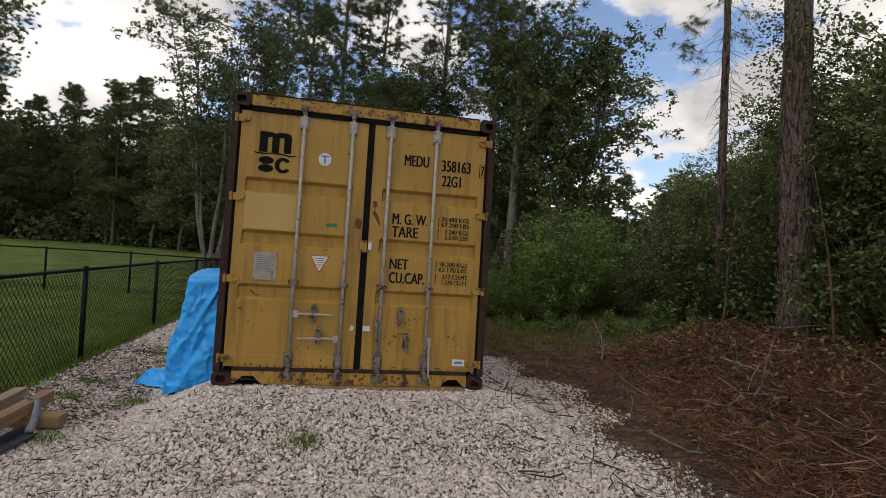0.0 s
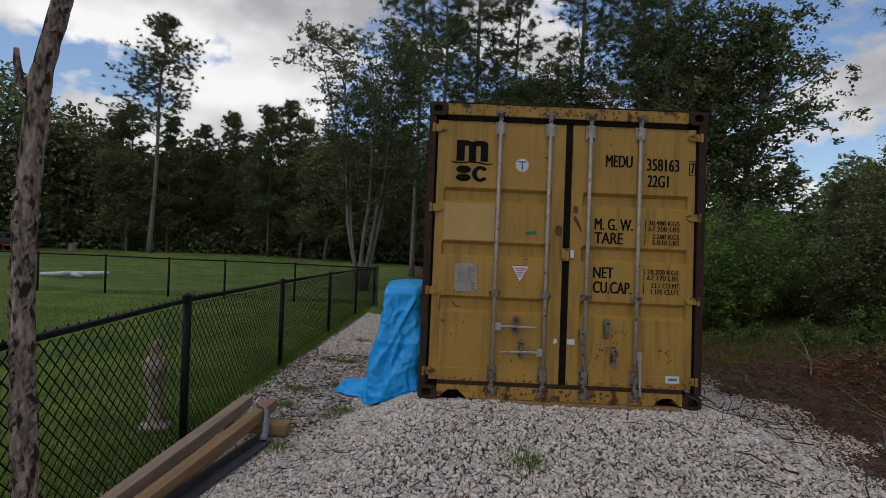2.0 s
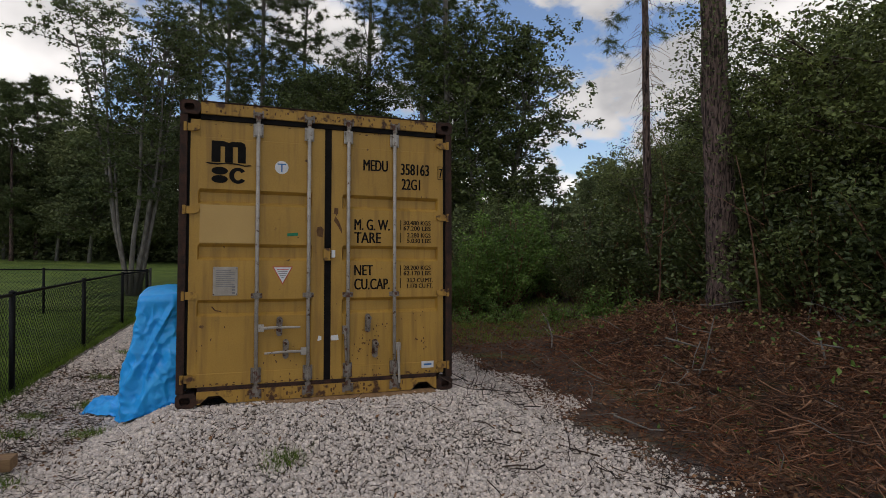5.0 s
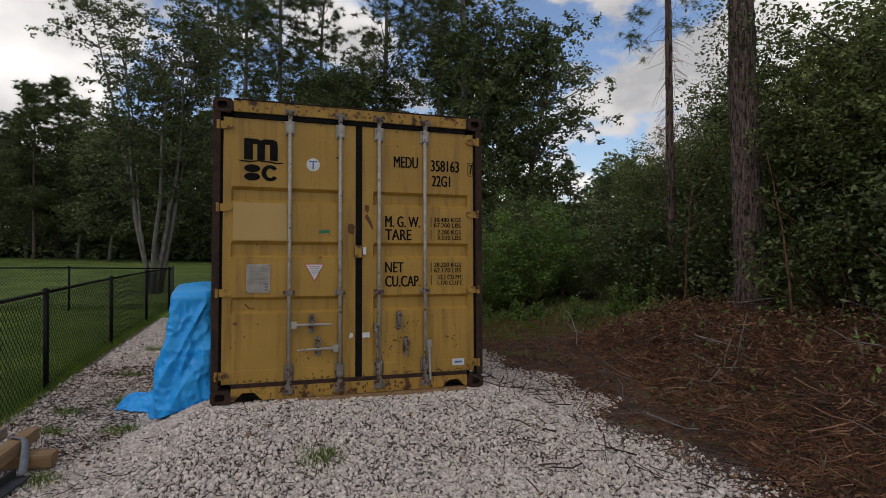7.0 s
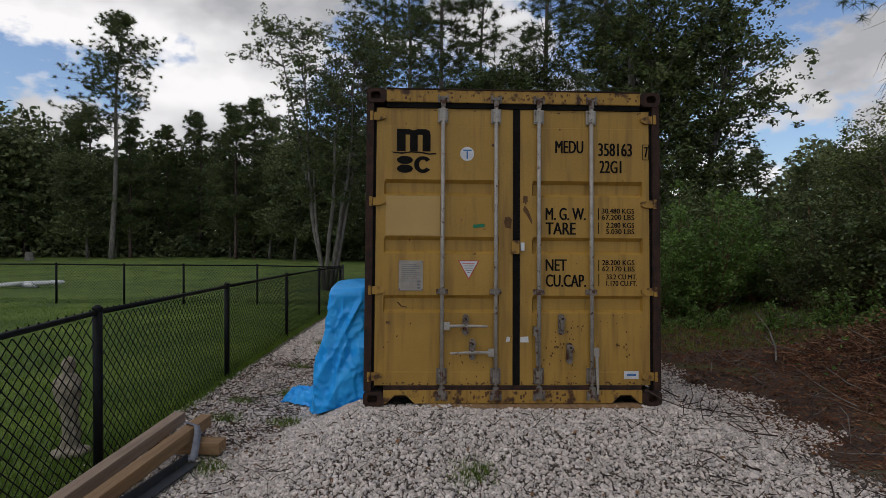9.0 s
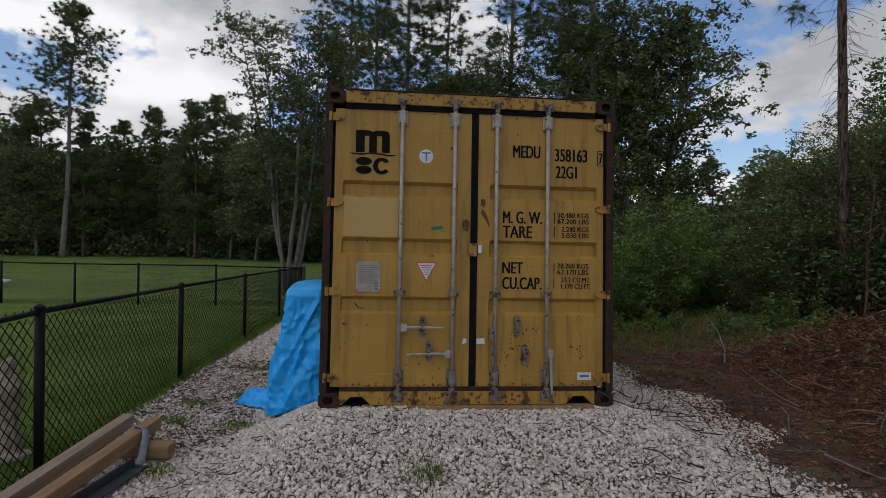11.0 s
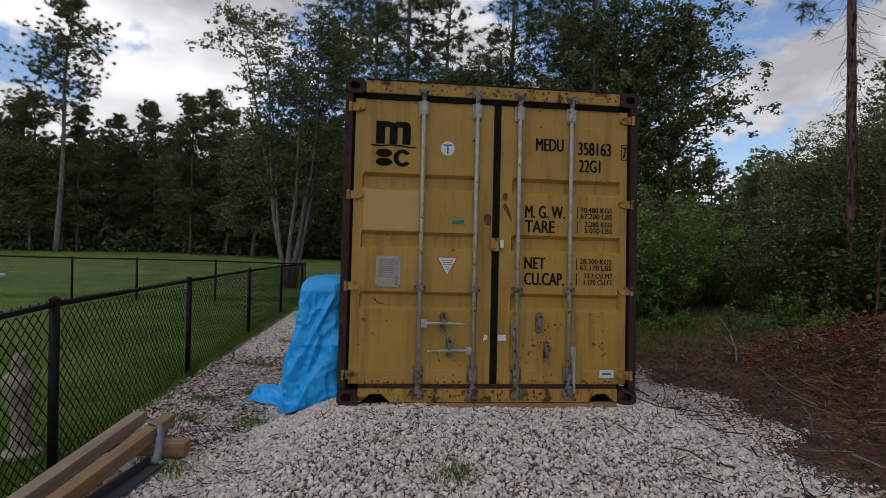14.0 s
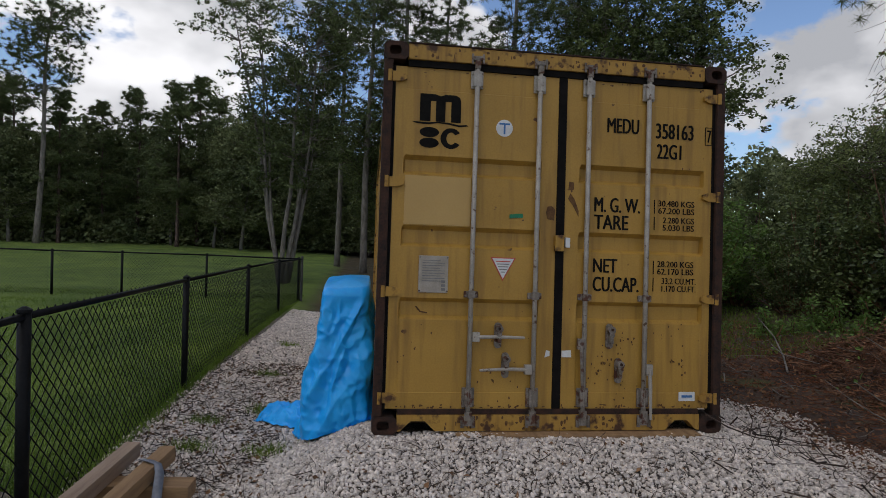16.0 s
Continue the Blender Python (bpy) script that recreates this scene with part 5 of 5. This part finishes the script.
# taller dark trees along the edge of the wood
u_a = stand(broadleaf("broadleaf_tree", 51, 4.9, 1.8, 3, 0.6, 170, 120, 0.078, BARK, LEAF_OLIVE, "dark leafy tree with vines at the edge of the wood", 0.08, 0.50, 0.14), 10.1, 5.9, 0, 0.05, 0.80)
for x, y, a, s in ((10.9, 4.4, 50, 0.78), (9.6, 2.0, 110, 0.95), (9.4, 0.2, 200, 1.0), (9.2, -1.4, 260, 0.90), (8.9, -3.0, 300, 0.9), (11.9, 7.8, 20, 0.92), (12.6, 5.6, 80, 1.0), (12.0, 2.2, 140, 1.15), (11.2, -0.4, 220, 1.15), (14.2, 8.8, 310, 1.2), (12.6, 10.0, 170, 0.78)):
    again(u_a, x, y, a, s)

# the far wood
f_a = stand(broadleaf("far_tree", 61, 8.5, 2.3, 1, 0.2, 130, 90, 0.18, BARK_PALE, LEAF_FAR, "dark tree in the wood beyond the lawn", 0.13, 0.85, 0.08), -8.0, 33.0)
f_b = stand(pine("far_pine", 62, 11.0, 2.6, 2.3, 0.13, 45, 0.25, "dark pine in the wood beyond the lawn", None, 0.0, (0, 0), 11, 0.045, 13), -11.5, 36.0)
rngf = random.Random(9)
for k in range(72):
    x = -50 + k * 0.92 + rngf.uniform(-0.5, 0.5)
    y = 37 + rngf.uniform(-2.5, 6) - 0.12 * abs(x + 15)
    again(f_a if rngf.random() < 0.5 else f_b, x, y, rngf.uniform(0, 360), rngf.uniform(0.62, 1.0))
for k in range(12):
    again(f_b, 3.0 + k * 1.9 + rngf.uniform(-0.5, 0.5), 25 + rngf.uniform(-2, 3) - 0.45 * k, rngf.uniform(0, 360), rngf.uniform(0.6, 0.8) * (1 if k < 4 else 0.72))


def far_woods():
    """The depth of the wood all round: leaves past counting, in an uneven band."""
    nr = np.random.default_rng(77)
    n = 260000
    a = nr.uniform(math.radians(-25), math.radians(205), n)
    r = nr.uniform(42, 56, n)
    x, y = -2 + r * np.cos(a), -2 + r * np.sin(a)
    crest = 5.0 + 3.6 * np.clip((np.degrees(a) - 70) / 30, 0, 1) + 1.6 * np.sin(a * 9) + 1.4 * np.sin(a * 23 + 1) + 0.8 * np.sin(a * 51)
    z = -0.2 + crest * nr.uniform(0, 1, n) ** 0.9
    return leaves("far_woods", np.stack([x, y, z], axis=1), 0.38, 0.26, nr)


def understory():
    """Scrub at the foot of the far wood, past counting."""
    nr = np.random.default_rng(78)
    n = 60000
    x = nr.uniform(-52, 16, n)
    y = 35.5 - 0.12 * np.abs(x + 15) + nr.uniform(0, 7, n)
    z = -0.3 + (1.9 + 0.9 * np.sin(x * 0.9) + 0.6 * np.sin(x * 2.3 + 1)) * nr.uniform(0, 1, n)
    return leaves("scrub", np.stack([x, y, z], axis=1), 0.30, 0.18, nr)


tagged(hang("scrub", understory(), LEAF_FAR), "dark scrub at the foot of the far wood", "scrub", kind="stuff")
fw = hang("far_woods", far_woods(), LEAF_FAR)
tagged(fw, "dark band of far woodland all round", "woods", kind="stuff")


# ---- loose ground cover ----
def stones(name, count, seed, where, size):
    """Crushed stone: flattened many-sided lumps, each turned at random, lying on the ground."""
    rng = np.random.default_rng(seed)
    tv = np.array([(x, y, z) for x in (-1, 1) for y in (-1, 1) for z in (-1, 1)]) * 0.72
    tf = np.array([(0, 1, 3), (0, 3, 2), (4, 6, 7), (4, 7, 5), (0, 4, 5), (0, 5, 1), (2, 3, 7), (2, 7, 6), (0, 2, 6), (0, 6, 4), (1, 5, 7), (1, 7, 3)])
    pos = where(rng, count)
    n = len(pos)
    sc = size * np.minimum(rng.lognormal(0, 0.4, n), 2.0)[:, None] * rng.uniform(0.55, 1.0, (n, 3))
    v = tv[None] * (1 + rng.uniform(-0.26, 0.26, (n, len(tv), 3))) * sc[:, None, :]
    q = rng.normal(size=(n, 4))
    q /= np.linalg.norm(q, axis=1)[:, None]
    w, x, y, z = q.T
    R = np.stack([np.stack([1 - 2 * (y * y + z * z), 2 * (x * y - z * w), 2 * (x * z + y * w)], -1), np.stack([2 * (x * y + z * w), 1 - 2 * (x * x + z * z), 2 * (y * z - x * w)], -1), np.stack([2 * (x * z - y * w), 2 * (y * z + x * w), 1 - 2 * (x * x + y * y)], -1)], 1)
    v = np.einsum("nij,nkj->nki", R, v)
    base = np.array([(px, py, ground_z(px, py) + 0.003) for px, py in pos])
    v += base[:, None, :]
    f = (tf[None] + (np.arange(n) * len(tv))[:, None, None]).reshape(-1, 3)
    return raw_mesh(name, v.reshape(-1, 3), f, 3)


def drive(rng, n):
    """Points on the drive, most of them before the doors, thinning out into the earth at its edge."""
    x = rng.uniform(-1.85, 4.3, n * 2)
    y = -2.2 + 5.2 * rng.uniform(0, 1, n * 2)
    edge = 3.55 + 0.25 * np.sin(y * 2.1) + 0.15 * np.sin(y * 5.3 + 1)
    keep = (rng.uniform(0, 1, n * 2) < np.clip(1 - (x - edge + 0.25) / 0.6, 0.0, 1)) & (rng.uniform(0, 1, n * 2) < np.clip((x + 1.80) / 0.22, 0.05, 1))
    keep &= rng.uniform(0, 1, n * 2) < np.clip((y + 2.2) / 0.7, 0.1, 1)
    keep &= ~((x > 0.02) & (x < 2.42) & (y > 0.08))
    return np.stack([x, y], 1)[keep][:n]


def drive_far(rng, n):
    y = rng.uniform(2.8, 9.4, n)
    return np.stack([rng.uniform(-1.72, -0.02, n), y], 1)


def drive_near(rng, n):
    x, y = rng.uniform(-1.6, 3.7, n), rng.uniform(-8.0, -1.7, n)
    return np.stack([x, y], 1)[rng.uniform(0, 1, n) < np.clip((3.7 - x) / 0.5, 0.1, 1)]


gs = hang("gravel", stones("gravel", 84000, 3, drive, 0.0102), STONE)
tagged(gs, "loose crushed white stone on the drive", "gravel", kind="stuff")
gf = hang("gravel", stones("gravel", 14000, 4, drive_far, 0.0145), STONE)
gn = hang("gravel", stones("gravel", 30000, 9, drive_near, 0.017), STONE)
tagged(gn, "loose crushed white stone on the drive before the doors", "gravel", kind="stuff")
tagged(gf, "loose crushed white stone beside the fence", "gravel", kind="stuff")


def blades(n, seed, where, tall, wide):
    rng = np.random.default_rng(seed)
    p = where(rng, n)
    n = len(p)
    base = np.array([(x, y, ground_z(x, y) - 0.004) for x, y in p])
    a = rng.uniform(0, 2 * math.pi, n)
    h = tall * rng.uniform(0.5, 1.4, n)
    side = np.stack([np.cos(a), np.sin(a), np.zeros(n)], 1) * wide
    tip = base + np.stack([rng.normal(0, 0.35, n) * h, rng.normal(0, 0.35, n) * h, h], 1)
    v = np.stack([base - side, base + side, tip], 1).reshape(-1, 3)
    return raw_mesh("grass", v, np.arange(n * 3).reshape(-1, 3), 3)


def lawn_area(rng, n):
    y = -2.5 + 15 * rng.uniform(0, 1, n) ** 1.4
    x = -1.80 - (8 + 0.4 * np.maximum(y, 0)) * rng.uniform(0, 1, n) ** 1.5
    return np.stack([x, y], 1)


def lawn_fringe(rng, n):
    y = rng.uniform(-2.5, 9.5, n)
    return np.stack([np.array([fence_line(v) for v in y]) - 0.04 + rng.normal(0, 0.06, n), y], 1)


def tufts_area(rng, n):
    cx = np.array([-1.05, -1.3, -0.95, 0.82, -1.15, -0.6, -1.2, -1.35, 5.2, 4.6, 5.6, -0.75])
    cy = np.array([-0.5, 0.6, 1.6, -0.92, 3.0, 4.2, 5.0, 1.2, 4.6, 5.0, 5.2, 0.55])
    k = rng.integers(0, len(cx), n)
    return np.stack([cx[k] + rng.normal(0, 0.075, n), cy[k] + rng.normal(0, 0.06, n)], 1)


def verge_area(rng, n):
    x, y = rng.uniform(3.3, 7.5, n), rng.uniform(3.4, 7.5, n)
    return np.stack([x, y], 1)


for nm, args, lab in (("lawn_grass", (150000, 5, lawn_area, 0.045, 0.004), "short mown green grass of the lawn"), ("lawn_grass", (9000, 6, lawn_fringe, 0.09, 0.003), "longer grass along the foot of the fence"), ("grass_tufts", (3600, 7, tufts_area, 0.065, 0.003), "thin weeds growing through the gravel"), ("grass_tufts", (9000, 8, verge_area, 0.07, 0.005), "thin grass at the edge of the wood")):
    tagged(hang(nm, blades(*args), GRASS), lab, "grass", kind="stuff")


def sticks(n, seed, where, length, r0, heap, sides=4):
    """Broken branches and roots lying over one another."""
    rng = random.Random(seed)
    verts, faces = [], []
    for _ in range(n):
        x, y = where(rng)
        z = ground_z(x, y) + heap(x, y) * rng.uniform(0.0, 1.0) + 0.01
        b, e = rng.uniform(0, 2 * math.pi), rng.gauss(0, 0.42)
        ln = length * rng.uniform(0.35, 1.5)
        d = Vector((math.cos(b) * math.cos(e), math.sin(b) * math.cos(e), math.sin(e)))
        pts = limb_path(Vector((x, y, z)) - d * ln / 2, d, ln, rng, 3, 0.62, 0)
        r = r0 * rng.uniform(0.4, 1.6)
        base = len(verts)
        for i, p in enumerate(pts):
            p.z = max(p.z, ground_z(p.x, p.y) + 0.004)
            for k in range(sides):
                a = 2 * math.pi * k / sides
                rr = r * (1 - 0.2 * i)
                verts.append((p.x + rr * math.cos(a) * -d.y, p.y + rr * math.cos(a) * d.x, p.z + rr * math.sin(a)))
        for i in range(3):
            for k in range(sides):
                j = (k + 1) % sides
                faces.append((base + i * sides + k, base + i * sides + j, base + (i + 1) * sides + j, base + (i + 1) * sides + k))
    return raw_mesh("sticks", np.array(verts), np.array(faces), 4)


def bank(x, y):
    """The height of the brush heap over the ground."""
    return 0.22 * smooth(4.5 + 0.25 * y, 5.7 + 0.25 * y, x) * (1 - smooth(2.2, 4.0, y)) * (0.7 + 0.5 * noise.noise((x * 0.8, y * 0.8, 7)))


def in_bank(rng):
    y = rng.uniform(-3.6, 3.3)
    return 4.4 + 0.27 * y + 4.3 * rng.random() ** 0.8, y


def on_earth(rng):
    return 3.5 + 3.2 * rng.random(), rng.uniform(-3.0, 6.0)


def on_drive(rng):
    x, y = rng.uniform(-1.7, 3.7), rng.uniform(-1.8, 3.6)
    return (x, y) if y < -0.15 or x < -0.75 or x > 2.6 else (rng.uniform(-1.7, -0.7), y)


for args, mat, lab in (((9500, 11, in_bank, 0.20, 0.0062, bank, 3), TWIG, "heap of dead brown branches and roots"), ((6000, 12, in_bank, 0.30, 0.003, bank, 3), LITTER, "reddish pine straw over the brush heap"), ((5200, 13, on_earth, 0.18, 0.0032, lambda x, y: 0.01, 3), LITTER, "scattered twigs and straw on the bare earth"), ((2900, 14, on_drive, 0.13, 0.0030, lambda x, y: 0.025, 3), DARK_TWIG, "thin dead twigs scattered over the gravel"), ((110, 18, lambda g: (g.uniform(2.2, 4.0), g.uniform(-2.0, 0.8)), 0.45, 0.0055, lambda x, y: 0.02, 4), DARK_TWIG, "longer dark branches lying over the gravel"), ((60, 19, lambda g: (g.uniform(3.8, 6.5), g.uniform(-1.0, 4.5)), 0.5, 0.008, lambda x, y: 0.02, 4), BARK_PALE, "pale broken branches on the bare earth"), ((1100, 16, in_bank, 0.36, 0.0095, bank, 4), TWIG, "thicker dead roots and branches in the heap"), ((90, 15, in_bank, 0.8, 0.010, lambda x, y: bank(x, y) * 1.3 + 0.03, 5), BARK_PALE, "pale bare branches sticking out of the heap")):
    tagged(hang("brush", sticks(*args), mat), lab, "brush", kind="stuff")


# ---- things on the lawn ----
def log_pile():
    ob = empty("pale_logs", pose(-13.2, 15.6, ground_z(-13.2, 15.6)))
    tagged(ob, "bleached white logs lying on the lawn", "logs")
    rng = random.Random(3)
    for k in range(4):
        x = -0.75 + 0.45 * k
        part("log", tube(limb_path((x - 0.5, rng.uniform(-0.15, 0.15), 0.09 + 0.03 * k), (1, rng.uniform(-0.2, 0.2), 0), 1.1, rng, 4, 0.1, 0), [0.07, 0.085, 0.08, 0.085, 0.06], 9), WHITE, ob, smooth=True)
    return ob


log_pile()
stump = part("tree_stump", tube([(0, 0, -0.05), (0, 0, 0.25), (0.01, 0, 0.5)], [0.30, 0.24, 0.22], 14), BARK_PALE)
stump.matrix_world = pose(-23.6, 31.0, ground_z(-23.6, 31.0))
tagged(stump, "grey tree stump at the far side of the lawn", "stump")


def trailer():
    """A small covered farm trailer under the trees."""
    ob = empty("farm_trailer", pose(-26.2, 29.5, ground_z(-26.2, 29.5), 0, 0, 15) @ Matrix.Scale(0.62, 4))
    tagged(ob, "old red and dark farm trailer heaped with junk under the trees", "trailer")
    part("bed", box(-2.0, 2.0, -0.9, 0.9, 0.45, 0.65, 0.03), RED_PAINT, ob, "faded red bed")
    part("load", box(-1.6, 1.5, -0.8, 0.8, 0.65, 1.25, 0.22), DARK_METAL, ob, "dark heap of junk")
    part("canopy", box(-2.1, 1.9, -0.95, 0.95, 1.62, 1.70, 0.03), DARK_METAL, ob)
    for x in (-1.9, 1.7):
        for y in (-0.85, 0.85):
            part("canopy_post", tube([(x, y, 0.65), (x, y, 1.62)], [0.03, 0.03], 6), DARK_METAL, ob)
    for x in (-0.9, 0.9):
        for y in (-0.95, 0.95):
            part("wheel", tube([(x, y - 0.09, 0.33), (x, y + 0.09, 0.33)], [0.33, 0.33], 18), RUBBER, ob)


trailer()


def fallen(n, seed, where, size, lift):
    rng, nr = random.Random(seed), np.random.default_rng(seed)
    c = []
    for _ in range(n):
        x, y = where(rng)
        c.append((x, y, ground_z(x, y) + 0.012 + lift * rng.random() * smooth(4.8, 5.9, x)))
    return leaves("fallen_leaves", np.array(c), size, size * 0.6, nr, 1.2)


tagged(hang("fallen_leaves", fallen(9000, 21, in_bank, 0.055, 0.3), DEAD_LEAF), "dead brown leaves caught in the brush", "leaves", kind="stuff")
tagged(hang("fallen_leaves", fallen(5000, 22, on_earth, 0.045, 0.0), DEAD_LEAF), "dead brown leaves on the bare earth", "leaves", kind="stuff")
tagged(hang("fallen_leaves", fallen(1500, 23, on_drive, 0.040, 0.0), DEAD_LEAF), "dead leaf scraps among the gravel", "leaves", kind="stuff")
tagged(hang("seedlings", fallen(900, 24, in_bank, 0.07, 0.4), LEAF_BRIGHT), "small green seedlings growing through the brush", "plants", kind="stuff")
